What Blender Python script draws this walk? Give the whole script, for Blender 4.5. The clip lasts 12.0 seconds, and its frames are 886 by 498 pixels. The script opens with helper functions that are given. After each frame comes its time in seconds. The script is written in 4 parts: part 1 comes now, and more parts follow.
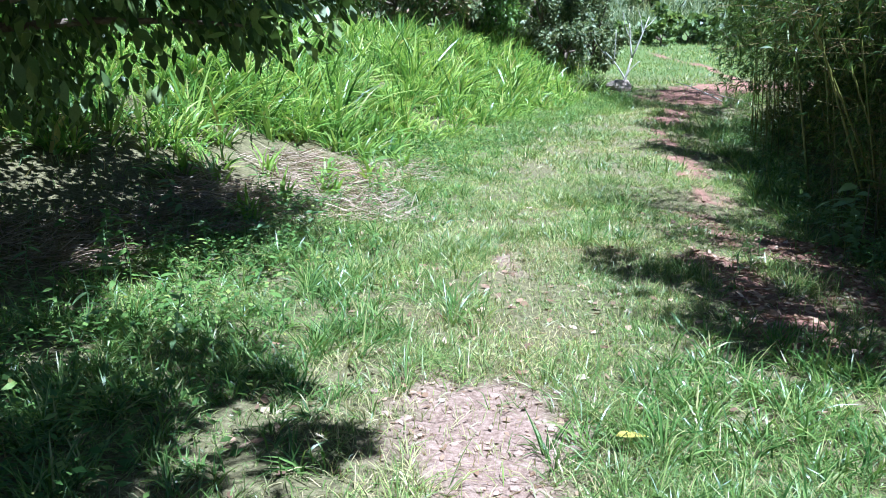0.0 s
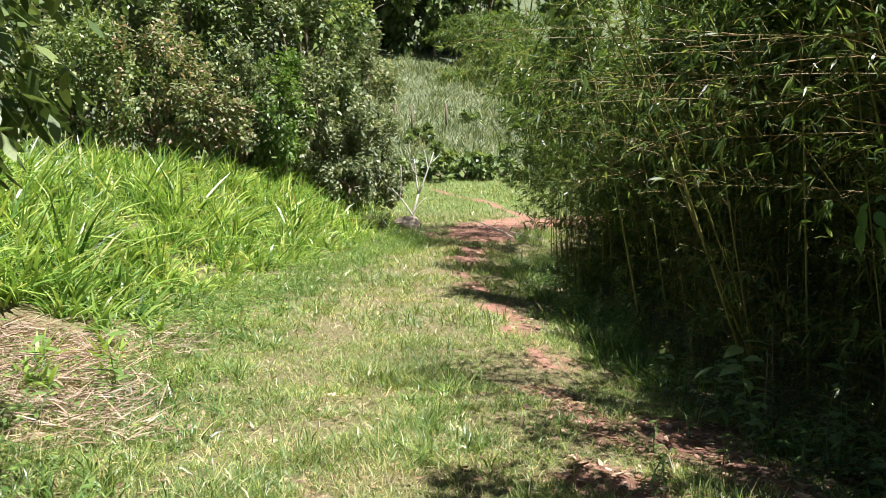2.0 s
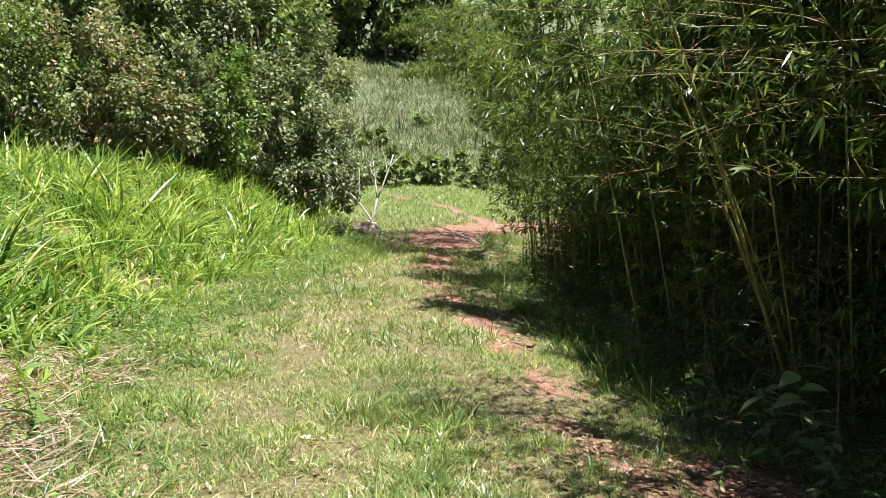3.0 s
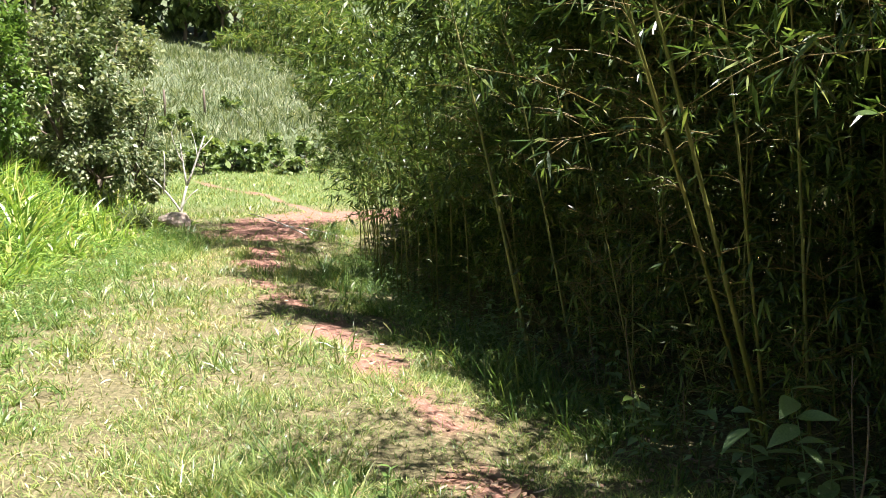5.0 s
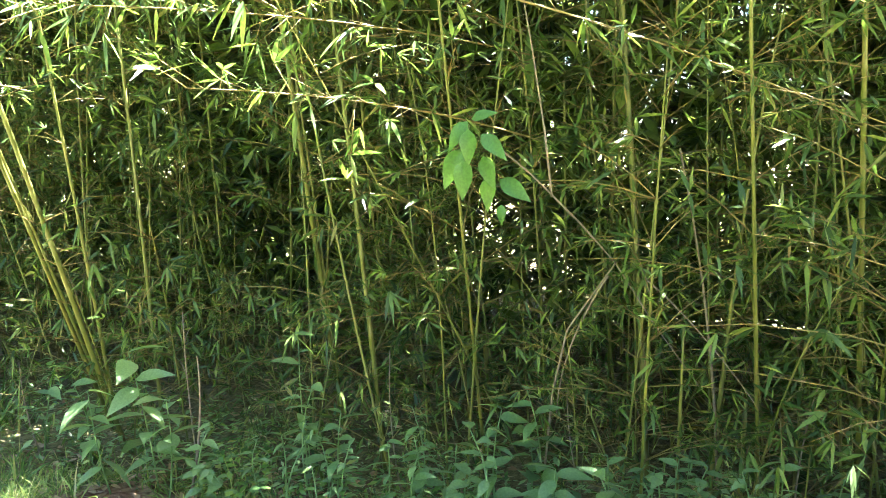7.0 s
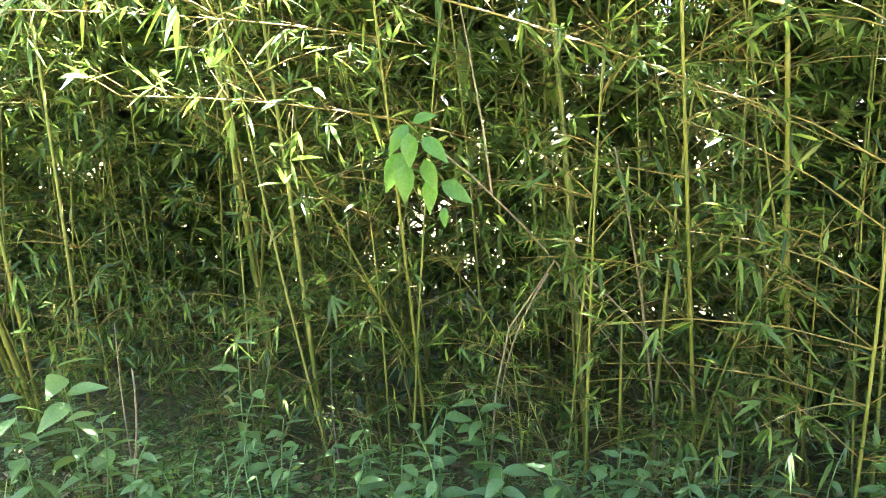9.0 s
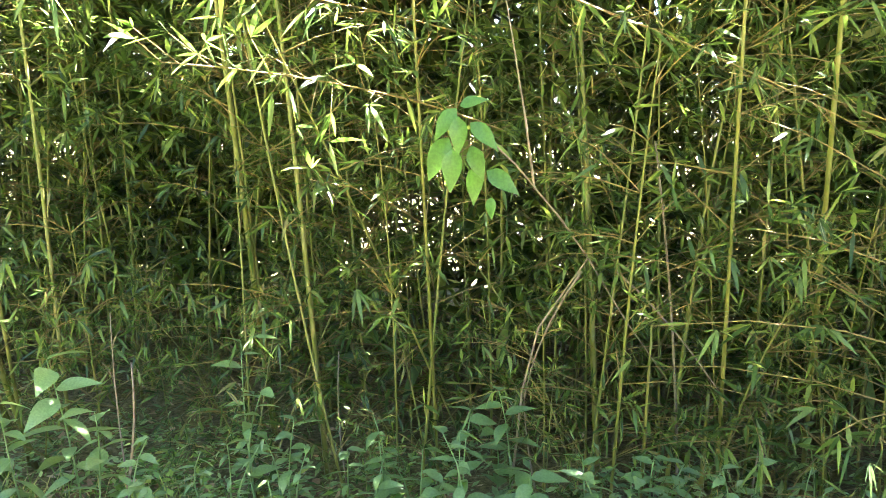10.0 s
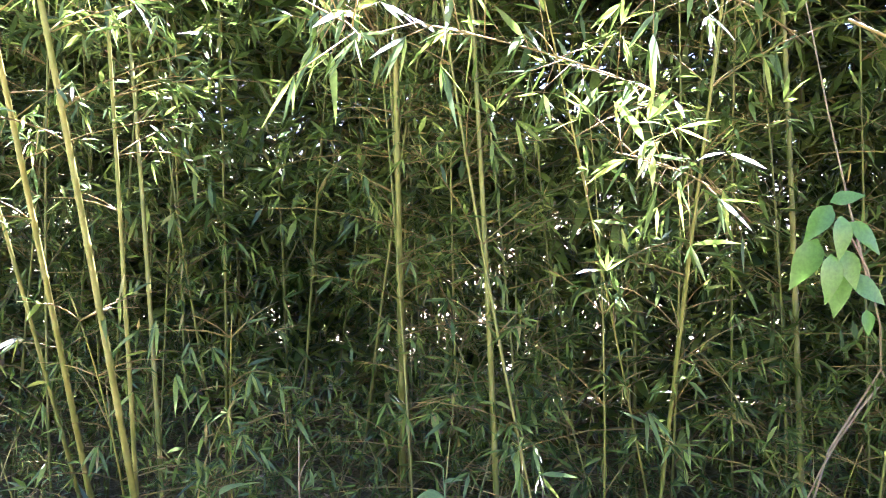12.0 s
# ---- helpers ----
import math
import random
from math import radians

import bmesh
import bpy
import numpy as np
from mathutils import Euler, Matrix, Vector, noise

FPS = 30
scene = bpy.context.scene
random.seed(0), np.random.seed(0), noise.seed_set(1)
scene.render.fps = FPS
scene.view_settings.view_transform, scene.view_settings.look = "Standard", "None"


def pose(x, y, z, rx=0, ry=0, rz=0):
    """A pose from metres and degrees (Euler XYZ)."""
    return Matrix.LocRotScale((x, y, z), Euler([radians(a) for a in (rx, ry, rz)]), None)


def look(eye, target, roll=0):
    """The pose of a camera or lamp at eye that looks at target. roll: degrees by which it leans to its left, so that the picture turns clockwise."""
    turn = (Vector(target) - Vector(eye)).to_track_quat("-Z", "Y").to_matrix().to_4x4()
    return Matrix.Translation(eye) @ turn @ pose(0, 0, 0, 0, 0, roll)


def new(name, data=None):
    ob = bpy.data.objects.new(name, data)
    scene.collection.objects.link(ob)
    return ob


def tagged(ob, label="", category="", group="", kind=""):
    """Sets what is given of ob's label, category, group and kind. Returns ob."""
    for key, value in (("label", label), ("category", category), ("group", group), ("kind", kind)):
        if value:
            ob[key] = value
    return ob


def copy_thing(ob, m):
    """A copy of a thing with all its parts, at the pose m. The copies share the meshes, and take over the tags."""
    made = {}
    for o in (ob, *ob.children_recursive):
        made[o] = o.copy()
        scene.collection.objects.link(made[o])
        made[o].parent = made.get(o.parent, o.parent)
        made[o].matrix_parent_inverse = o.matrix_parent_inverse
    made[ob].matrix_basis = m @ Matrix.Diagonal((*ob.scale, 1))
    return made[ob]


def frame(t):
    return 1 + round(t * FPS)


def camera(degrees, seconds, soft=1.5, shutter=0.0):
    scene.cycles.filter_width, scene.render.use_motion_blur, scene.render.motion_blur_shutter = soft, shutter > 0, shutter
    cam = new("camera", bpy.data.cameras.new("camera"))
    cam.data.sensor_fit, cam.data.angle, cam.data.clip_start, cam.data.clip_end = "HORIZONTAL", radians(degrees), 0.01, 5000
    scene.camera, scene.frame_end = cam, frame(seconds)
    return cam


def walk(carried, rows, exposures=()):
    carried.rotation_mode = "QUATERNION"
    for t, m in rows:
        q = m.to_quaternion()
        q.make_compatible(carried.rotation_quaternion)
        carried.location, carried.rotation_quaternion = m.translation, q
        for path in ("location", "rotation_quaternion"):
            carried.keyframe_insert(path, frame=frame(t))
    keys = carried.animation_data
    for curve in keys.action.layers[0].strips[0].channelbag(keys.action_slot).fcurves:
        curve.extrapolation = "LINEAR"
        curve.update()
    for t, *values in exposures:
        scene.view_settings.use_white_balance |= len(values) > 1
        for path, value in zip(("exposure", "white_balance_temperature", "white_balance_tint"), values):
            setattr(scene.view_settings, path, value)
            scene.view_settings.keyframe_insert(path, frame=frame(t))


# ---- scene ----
cam = camera(57.2, 12.0, 0.7)
METRES, EYE, TILT, LEAN, TURN = 8.0, 1.6, -12.5, 0.0, 0.0
ROWS = [
    (0.0, 0.0, 0.0, 0.0, 0.0, 0.0, -0.0),
    (0.5, 0.0064, 0.0735, 0.0211, -2.25, 1.76, 1.57),
    (1.0, 0.0139, 0.15, 0.0357, -11.28, 4.76, 4.12),
    (1.5, 0.0146, 0.2313, 0.0546, -12.23, 7.03, 3.29),
    (2.0, 0.0131, 0.308, 0.0718, -15.08, 8.9, 3.63),
    (2.5, 0.012, 0.3915, 0.0863, -16.07, 9.73, 3.35),
    (3.0, 0.0122, 0.4617, 0.1009, -18.58, 9.08, 4.46),
    (5.0, 0.0449, 0.6867, 0.1468, -31.63, 6.86, 7.76),
    (5.5, 0.0544, 0.6973, 0.1514, -45.09, 4.79, 10.02),
    (6.0, 0.0597, 0.6954, 0.1507, -54.93, 2.71, 11.39),
    (6.5, 0.068, 0.6862, 0.1436, -65.79, -0.37, 12.44),
    (7.0, 0.0743, 0.6753, 0.1396, -74.46, -3.69, 13.33),
    (9.0, 0.0738, 0.6811, 0.1459, -79.76, -5.45, 14.45),
    (9.5, 0.0726, 0.6965, 0.1477, -81.44, -5.49, 13.44),
    (10.0, 0.0898, 0.7253, 0.1501, -82.96, -6.22, 12.71),
    (10.5, 0.1031, 0.7599, 0.1582, -83.47, -5.92, 12.27),
    (11.0, 0.1084, 0.7983, 0.1755, -84.73, -4.79, 12.84),
    (11.5, 0.1214, 0.8399, 0.1849, -87.24, -3.8, 12.4),
    (12.0, 0.1412, 0.8876, 0.1977, -87.9, -2.37, 12.36),
]
EXPOSURES = [(0.0, 1.38, 4650, 12), (0.6, 1.28, 5160, 14), (1.2, 1.28, 5960, 16), (3.0, 1.3, 6060, 18), (4.8, 1.6, 6160, 19), (5.5, 2.55, 5760, 20), (6.0, 4.05, 6060, 13), (6.5, 4.95, 5760, 11), (7.0, 5.3, 5960, 12), (9.5, 5.65, 5960, 19), (10.0, 5.65, 6060, 22), (10.5, 5.75, 6160, 32), (11.0, 5.75, 5560, 47), (11.5, 5.55, 4960, 52), (12.0, 5.4, 5260, 53)]
walk(cam, [(t, pose(0, 0, EYE, TILT, LEAN, TURN) @ pose(METRES * x, METRES * y, METRES * z, 90 + pitch, roll, yaw)) for t, x, y, z, yaw, pitch, roll in ROWS], EXPOSURES)

# ---- light: clear sky, high sun behind the bamboo thicket ----
SUN_EL, SUN_AZ = 66.0, 145.0      # azimuth clockwise from +y
world = bpy.data.worlds.new("world")
scene.world = world
world.use_nodes = True
wn = world.node_tree.nodes
sky = wn.new("ShaderNodeTexSky")
sky.sky_type, sky.sun_disc = "NISHITA", False
sky.sun_elevation, sky.sun_rotation = radians(SUN_EL), radians(SUN_AZ)
world.node_tree.links.new(sky.outputs[0], wn["Background"].inputs[0])
wn["Background"].inputs[1].default_value = 0.023
sun = new("sun", bpy.data.lights.new("sun", "SUN"))
sun.data.energy, sun.data.angle, sun.data.color = 5.0, radians(0.6), (1.0, 0.95, 0.86)
_el, _az = radians(SUN_EL), radians(SUN_AZ)
SUN_DIR = Vector((math.sin(_az) * math.cos(_el), math.cos(_az) * math.cos(_el), math.sin(_el)))
sun.matrix_world = look(SUN_DIR * 60, (0, 0, 0))

# ---- materials ----
def node_material(name):
    m = bpy.data.materials.new(name)
    m.use_nodes = True
    nt = m.node_tree
    return m, nt, nt.nodes["Principled BSDF"], nt.nodes["Material Output"]


def ramp_node(nt, stops):
    r = nt.nodes.new("ShaderNodeValToRGB")
    el = r.color_ramp.elements
    while len(el) < len(stops):
        el.new(0.5)
    for e, (p, c) in zip(el, stops):
        e.position, e.color = p, (*c, 1)
    return r


def noise_node(nt, scale, detail=4.0, rough=0.6):
    co = nt.nodes.new("ShaderNodeNewGeometry")
    n = nt.nodes.new("ShaderNodeTexNoise")
    n.inputs["Scale"].default_value, n.inputs["Detail"].default_value, n.inputs["Roughness"].default_value = scale, detail, rough
    nt.links.new(co.outputs["Position"], n.inputs["Vector"])
    return n


def mix_colour(nt, fac, a, b, mode="MIX"):
    m = nt.nodes.new("ShaderNodeMix")
    m.data_type, m.blend_type = "RGBA", mode
    for sock, v in ((m.inputs[0], fac), (m.inputs[6], a), (m.inputs[7], b)):
        if hasattr(v, "links"):
            nt.links.new(v, sock)
        elif isinstance(v, (int, float)):
            sock.default_value = v
        else:
            sock.default_value = (*v, 1)
    return m.outputs[2]


def leaf_material(name, stops, rough=0.45, glow=0.35, patch=0.6, spec=0.5):
    """Leaf: colour differs leaf by leaf and in patches; light passes through it."""
    m, nt, bsdf, out = node_material(name)
    geo = nt.nodes.new("ShaderNodeNewGeometry")
    soft = []
    for p, (r, g, b) in stops:
        grey = 0.3 * r + 0.6 * g + 0.1 * b
        soft.append((p, (1.1 * (r + 0.12 * (grey - r)), g + 0.12 * (grey - g), b + 0.16 * (grey - b))))
    ramp = ramp_node(nt, soft)
    nt.links.new(geo.outputs["Random Per Island"], ramp.inputs[0])
    big = noise_node(nt, patch, 3)
    tone = ramp_node(nt, [(0.3, (0.72, 0.78, 0.7)), (0.7, (1.2, 1.15, 1.0))])
    nt.links.new(big.outputs[0], tone.inputs[0])
    col = mix_colour(nt, 1.0, ramp.outputs[0], tone.outputs[0], "MULTIPLY")
    fine = noise_node(nt, 90, 2)
    tone2 = ramp_node(nt, [(0.3, (0.8, 0.82, 0.78)), (0.7, (1.12, 1.1, 1.05))])
    nt.links.new(fine.outputs[0], tone2.inputs[0])
    col = mix_colour(nt, 1.0, col, tone2.outputs[0], "MULTIPLY")
    nt.links.new(col, bsdf.inputs["Base Color"])
    bsdf.inputs["Roughness"].default_value = rough
    bsdf.inputs["Specular IOR Level"].default_value = spec
    trans = nt.nodes.new("ShaderNodeBsdfTranslucent")
    warm = mix_colour(nt, 1.0, col, (1.2, 1.2, 0.65), "MULTIPLY")
    nt.links.new(warm, trans.inputs[0])
    mix = nt.nodes.new("ShaderNodeMixShader")
    mix.inputs[0].default_value = glow
    nt.links.new(bsdf.outputs[0], mix.inputs[1])
    nt.links.new(trans.outputs[0], mix.inputs[2])
    nt.links.new(mix.outputs[0], out.inputs[0])
    return m


def bark_material(name, stops, scale=30, bump=0.4, rough=0.85):
    m, nt, bsdf, out = node_material(name)
    n = noise_node(nt, scale, 6, 0.7)
    r = ramp_node(nt, stops)
    nt.links.new(n.outputs[0], r.inputs[0])
    nt.links.new(r.outputs[0], bsdf.inputs["Base Color"])
    b = nt.nodes.new("ShaderNodeBump")
    b.inputs["Strength"].default_value, b.inputs["Distance"].default_value = bump, 0.01
    nt.links.new(n.outputs[0], b.inputs["Height"])
    nt.links.new(b.outputs[0], bsdf.inputs["Normal"])
    bsdf.inputs["Roughness"].default_value = rough
    return m


def ground_material():
    """Soil: pale dusty earth, red clay where the paths are worn, dark humus under the grass."""
    m, nt, bsdf, out = node_material("soil")
    at = nt.nodes.new("ShaderNodeAttribute")
    at.attribute_name = "soil"
    sep = nt.nodes.new("ShaderNodeSeparateColor")
    nt.links.new(at.outputs["Color"], sep.inputs[0])
    n1, n2, n3 = noise_node(nt, 3, 6, 0.65), noise_node(nt, 28, 6, 0.7), noise_node(nt, 160, 3)
    humus = ramp_node(nt, [(0.3, (0.055, 0.05, 0.028)), (0.5, (0.17, 0.15, 0.07)), (0.75, (0.36, 0.31, 0.18))])
    earth = ramp_node(nt, [(0.3, (0.15, 0.095, 0.065)), (0.5, (0.31, 0.21, 0.155)), (0.72, (0.49, 0.37, 0.29))])
    clay = ramp_node(nt, [(0.3, (0.15, 0.075, 0.05)), (0.5, (0.31, 0.16, 0.11)), (0.72, (0.48, 0.30, 0.23))])
    for r in (humus, earth, clay):
        nt.links.new(n2.outputs[0], r.inputs[0])
    meadow = ramp_node(nt, [(0.35, (0.07, 0.10, 0.045)), (0.5, (0.115, 0.145, 0.07)), (0.7, (0.16, 0.18, 0.10))])
    broad = noise_node(nt, 0.22, 6, 0.7)
    nt.links.new(broad.outputs[0], meadow.inputs[0])
    col = mix_colour(nt, sep.outputs[0], humus.outputs[0], earth.outputs[0])
    col = mix_colour(nt, sep.outputs[1], col, clay.outputs[0])
    green = ramp_node(nt, [(0.35, (0.09, 0.125, 0.035)), (0.55, (0.14, 0.185, 0.055)), (0.75, (0.21, 0.25, 0.09))])
    nt.links.new(n2.outputs[0], green.inputs[0])
    for lo, hi, layer in ((0.0, 0.5, green), (0.5, 1.0, meadow)):
        part_of = nt.nodes.new("ShaderNodeMapRange")
        part_of.inputs["From Min"].default_value, part_of.inputs["From Max"].default_value = lo, hi
        nt.links.new(sep.outputs[2], part_of.inputs["Value"])
        col = mix_colour(nt, part_of.outputs[0], col, layer.outputs[0])
    grit = ramp_node(nt, [(0.35, (0.75, 0.75, 0.75)), (0.65, (1.15, 1.15, 1.15))])
    nt.links.new(n3.outputs[0], grit.inputs[0])
    col = mix_colour(nt, 1.0, col, grit.outputs[0], "MULTIPLY")
    nt.links.new(col, bsdf.inputs["Base Color"])
    bsdf.inputs["Roughness"].default_value = 0.95
    bsdf.inputs["Specular IOR Level"].default_value = 0.2
    b = nt.nodes.new("ShaderNodeBump")
    b.inputs["Strength"].default_value, b.inputs["Distance"].default_value = 0.7, 0.03
    nt.links.new(n2.outputs[0], b.inputs["Height"])
    nt.links.new(b.outputs[0], bsdf.inputs["Normal"])
    return m


SOIL = ground_material()
GRASS = leaf_material("lawn_grass", [(0.0, (0.08, 0.17, 0.03)), (0.45, (0.17, 0.30, 0.06)), (0.8, (0.34, 0.46, 0.11)), (0.93, (0.50, 0.51, 0.24)), (1.0, (0.55, 0.46, 0.27))], 0.36, 0.32)
LUSH = leaf_material("lush_grass", [(0.0, (0.05, 0.14, 0.02)), (0.5, (0.12, 0.26, 0.04)), (0.9, (0.25, 0.40, 0.09)), (1.0, (0.42, 0.44, 0.18))], 0.33, 0.36)
TALL = leaf_material("tall_grass", [(0.0, (0.04, 0.12, 0.012)), (0.25, (0.12, 0.28, 0.03)), (0.65, (0.28, 0.48, 0.055)), (0.92, (0.46, 0.62, 0.14)), (1.0, (0.5, 0.46, 0.2))], 0.33, 0.40)
STRAW = leaf_material("straw", [(0.0, (0.20, 0.14, 0.09)), (0.5, (0.34, 0.265, 0.20)), (1.0, (0.55, 0.46, 0.38))], 0.6, 0.12)
LITTER = leaf_material("dead_leaf", [(0.0, (0.12, 0.07, 0.04)), (0.4, (0.27, 0.17, 0.10)), (0.8, (0.45, 0.32, 0.23)), (1.0, (0.6, 0.5, 0.42))], 0.7, 0.1)
BAMBOO_LEAF = leaf_material("bamboo_leaf", [(0.0, (0.03, 0.075, 0.016)), (0.4, (0.072, 0.15, 0.028)), (0.75, (0.145, 0.245, 0.046)), (0.95, (0.23, 0.33, 0.07)), (1.0, (0.28, 0.24, 0.09))], 0.33, 0.42, 0.5, 0.5)
WEED = leaf_material("weed_leaf", [(0.0, (0.10, 0.21, 0.09)), (0.6, (0.21, 0.37, 0.17)), (1.0, (0.33, 0.48, 0.25))], 0.4, 0.35)
VINE_LEAF = leaf_material("vine_leaf", [(0.0, (0.045, 0.15, 0.02)), (1.0, (0.09, 0.25, 0.035))], 0.28, 0.35)
TREE_LEAF = leaf_material("tree_leaf", [(0.0, (0.04, 0.085, 0.022)), (0.5, (0.10, 0.185, 0.05)), (1.0, (0.20, 0.30, 0.09))], 0.42, 0.28, spec=0.35)
GREY_LEAF = leaf_material("grey_leaf", [(0.0, (0.06, 0.11, 0.05)), (0.5, (0.17, 0.25, 0.12)), (0.85, (0.31, 0.38, 0.22)), (1.0, (0.42, 0.46, 0.34))], 0.45, 0.3, spec=0.35)
ROSY_LEAF = leaf_material("flowering_leaf", [(0.0, (0.08, 0.15, 0.05)), (0.6, (0.22, 0.31, 0.12)), (0.8, (0.30, 0.29, 0.18)), (1.0, (0.50, 0.36, 0.31))], 0.5, 0.3, spec=0.3)
FRESH_LEAF = leaf_material("fresh_leaf", [(0.0, (0.07, 0.17, 0.02)), (0.6, (0.13, 0.27, 0.04)), (1.0, (0.24, 0.38, 0.07))], 0.38, 0.4)
WOOD_LEAF = leaf_material("woodland_leaf", [(0.0, (0.04, 0.09, 0.025)), (0.5, (0.15, 0.26, 0.07)), (0.85, (0.27, 0.38, 0.12)), (1.0, (0.32, 0.40, 0.17))], 0.42, 0.35, spec=0.4)
HERB = leaf_material("herb_leaf", [(0.0, (0.06, 0.16, 0.03)), (0.5, (0.12, 0.27, 0.05)), (0.9, (0.26, 0.42, 0.08)), (1.0, (0.42, 0.44, 0.12))], 0.35, 0.4)
DRY_GRASS = leaf_material("dry_grass", [(0.0, (0.20, 0.25, 0.08)), (0.5, (0.36, 0.38, 0.15)), (1.0, (0.62, 0.56, 0.34))], 0.42, 0.25)
YELLOW_LEAF = leaf_material("yellow_leaf", [(0.0, (0.62, 0.55, 0.05)), (1.0, (0.7, 0.6, 0.08))], 0.5, 0.3)
CULM = bark_material("bamboo_culm", [(0.3, (0.08, 0.10, 0.02)), (0.5, (0.155, 0.16, 0.034)), (0.75, (0.27, 0.23, 0.06))], 5, 0.05, 0.4)
TWIG = bark_material("bamboo_twig", [(0.3, (0.12, 0.10, 0.03)), (0.7, (0.30, 0.21, 0.065))], 12, 0.1, 0.5)
DEAD = bark_material("dead_wood", [(0.3, (0.11, 0.08, 0.055)), (0.7, (0.32, 0.25, 0.19))], 40, 0.5)
BARK = bark_material("tree_bark", [(0.3, (0.07, 0.05, 0.035)), (0.7, (0.22, 0.17, 0.12))], 25, 0.8)
PALE_BARK = bark_material("pale_bark", [(0.3, (0.42, 0.39, 0.33)), (0.7, (0.7, 0.66, 0.58))], 25, 0.4)
STONE = bark_material("pale_stone", [(0.3, (0.28, 0.21, 0.16)), (0.7, (0.50, 0.41, 0.33))], 9, 0.8, 0.9)

# ---- mesh helpers ----
RNG = np.random.default_rng(7)


def vnoise(x, y, scale, seed=0):
    """Smooth value noise in 0..1 on a plan."""
    u, v = np.asarray(x, float) / scale + 31.7 * seed, np.asarray(y, float) / scale + 17.3 * seed
    i, j = np.floor(u), np.floor(v)
    a, b = u - i, v - j
    a, b = a * a * (3 - 2 * a), b * b * (3 - 2 * b)

    def rnd(p, q):
        s = np.sin(p * 127.1 + q * 311.7 + seed * 74.7) * 43758.5453
        return s - np.floor(s)
    return (rnd(i, j) * (1 - a) + rnd(i + 1, j) * a) * (1 - b) + (rnd(i, j + 1) * (1 - a) + rnd(i + 1, j + 1) * a) * b


def mesh_np(name, verts, quads, tris, mats, smooth=True, quad_mat=None, tri_mat=None):
    """A mesh from arrays of vertices, quads and triangles."""
    quads = np.zeros((0, 4), np.int32) if quads is None else np.asarray(quads, np.int32).reshape(-1, 4)
    tris = np.zeros((0, 3), np.int32) if tris is None else np.asarray(tris, np.int32).reshape(-1, 3)
    me = bpy.data.meshes.new(name)
    me.vertices.add(len(verts))
    me.vertices.foreach_set("co", np.asarray(verts, np.float32).ravel())
    loops = np.concatenate([quads.ravel(), tris.ravel()])
    me.loops.add(len(loops))
    me.loops.foreach_set("vertex_index", loops)
    n = len(quads) + len(tris)
    me.polygons.add(n)
    starts = np.concatenate([np.arange(len(quads)) * 4, len(quads) * 4 + np.arange(len(tris)) * 3]).astype(np.int32)
    me.polygons.foreach_set("loop_start", starts)
    me.polygons.foreach_set("use_smooth", np.full(n, smooth))
    for m in mats if isinstance(mats, (list, tuple)) else [mats]:
        me.materials.append(m)
    me.update(calc_edges=True)
    return me


def unit(v):
    return v / np.maximum(np.linalg.norm(v, axis=-1, keepdims=True), 1e-9)


def blades(base, way, length, width, droop, levels=3, twist=None):
    """Strips that start at base, go along way, sink by droop towards the tip and narrow to a point. Returns verts, quads, tris."""
    n = len(base)
    flat = np.column_stack([-way[:, 1], way[:, 0], np.zeros(n)])
    flat = unit(flat + 1e-4)
    if twist is not None:
        other = np.cross(way, flat)
        flat = flat * np.cos(twist)[:, None] + other * np.sin(twist)[:, None]
    out = unit(np.column_stack([way[:, 0], way[:, 1], np.zeros(n)]) + 1e-5)
    rows = []
    for k in range(levels):
        s = k / levels
        mid = base + way * (length * s)[:, None] + (out * 0.45 - np.array([0, 0, 0.8])) * (droop * length * s * s)[:, None]
        w = width * (0.75 + 0.9 * s * (1 - s)) * (1 - s ** 2.5) * 0.5
        rows += [mid - flat * w[:, None], mid + flat * w[:, None]]
    rows.append(base + way * length[:, None] + (out * 0.45 - np.array([0, 0, 0.8])) * (droop * length)[:, None])
    m = 2 * levels + 1
    verts = np.stack(rows, 1).reshape(-1, 3)
    o = (np.arange(n) * m)[:, None]
    quads = np.concatenate([o + np.array([2 * k, 2 * k + 1, 2 * k + 3, 2 * k + 2]) for k in range(levels - 1)]) if levels > 1 else None
    tris = o + np.array([2 * levels - 2, 2 * levels - 1, 2 * levels])
    return verts, quads, tris


def leaves(base, way, length, width, droop=0.25, wide=0.35, roll=None, fold=0.0):
    """Pointed leaves: from a stalk point, wide at a part of the length, to a tip. Four triangles each."""
    n = len(base)
    side = unit(np.column_stack([-way[:, 1], way[:, 0], np.zeros(n)]) + 1e-4)
    if roll is not None:
        other = np.cross(way, side)
        side = side * np.cos(roll)[:, None] + other * np.sin(roll)[:, None]
    up = np.cross(side, way)
    down = np.array([0, 0, -1.0])

    def at(s):
        return base + way * (length * s)[:, None] + down * (droop * length * s * s)[:, None]
    w1, w2 = (width * 0.5)[:, None], (width * 0.36)[:, None]
    lift = up * (fold * width)[:, None]
    verts = np.stack([base, at(wide) - side * w1 + lift, at(wide) + side * w1 + lift,
                      at(wide + 0.35) - side * w2 + lift * 0.7, at(wide + 0.35) + side * w2 + lift * 0.7, at(1.0)], 1).reshape(-1, 3)
    o = (np.arange(n) * 6)[:, None]
    return verts, o + np.array([1, 2, 4, 3]), np.concatenate([o + np.array([0, 2, 1]), o + np.array([3, 4, 5])])


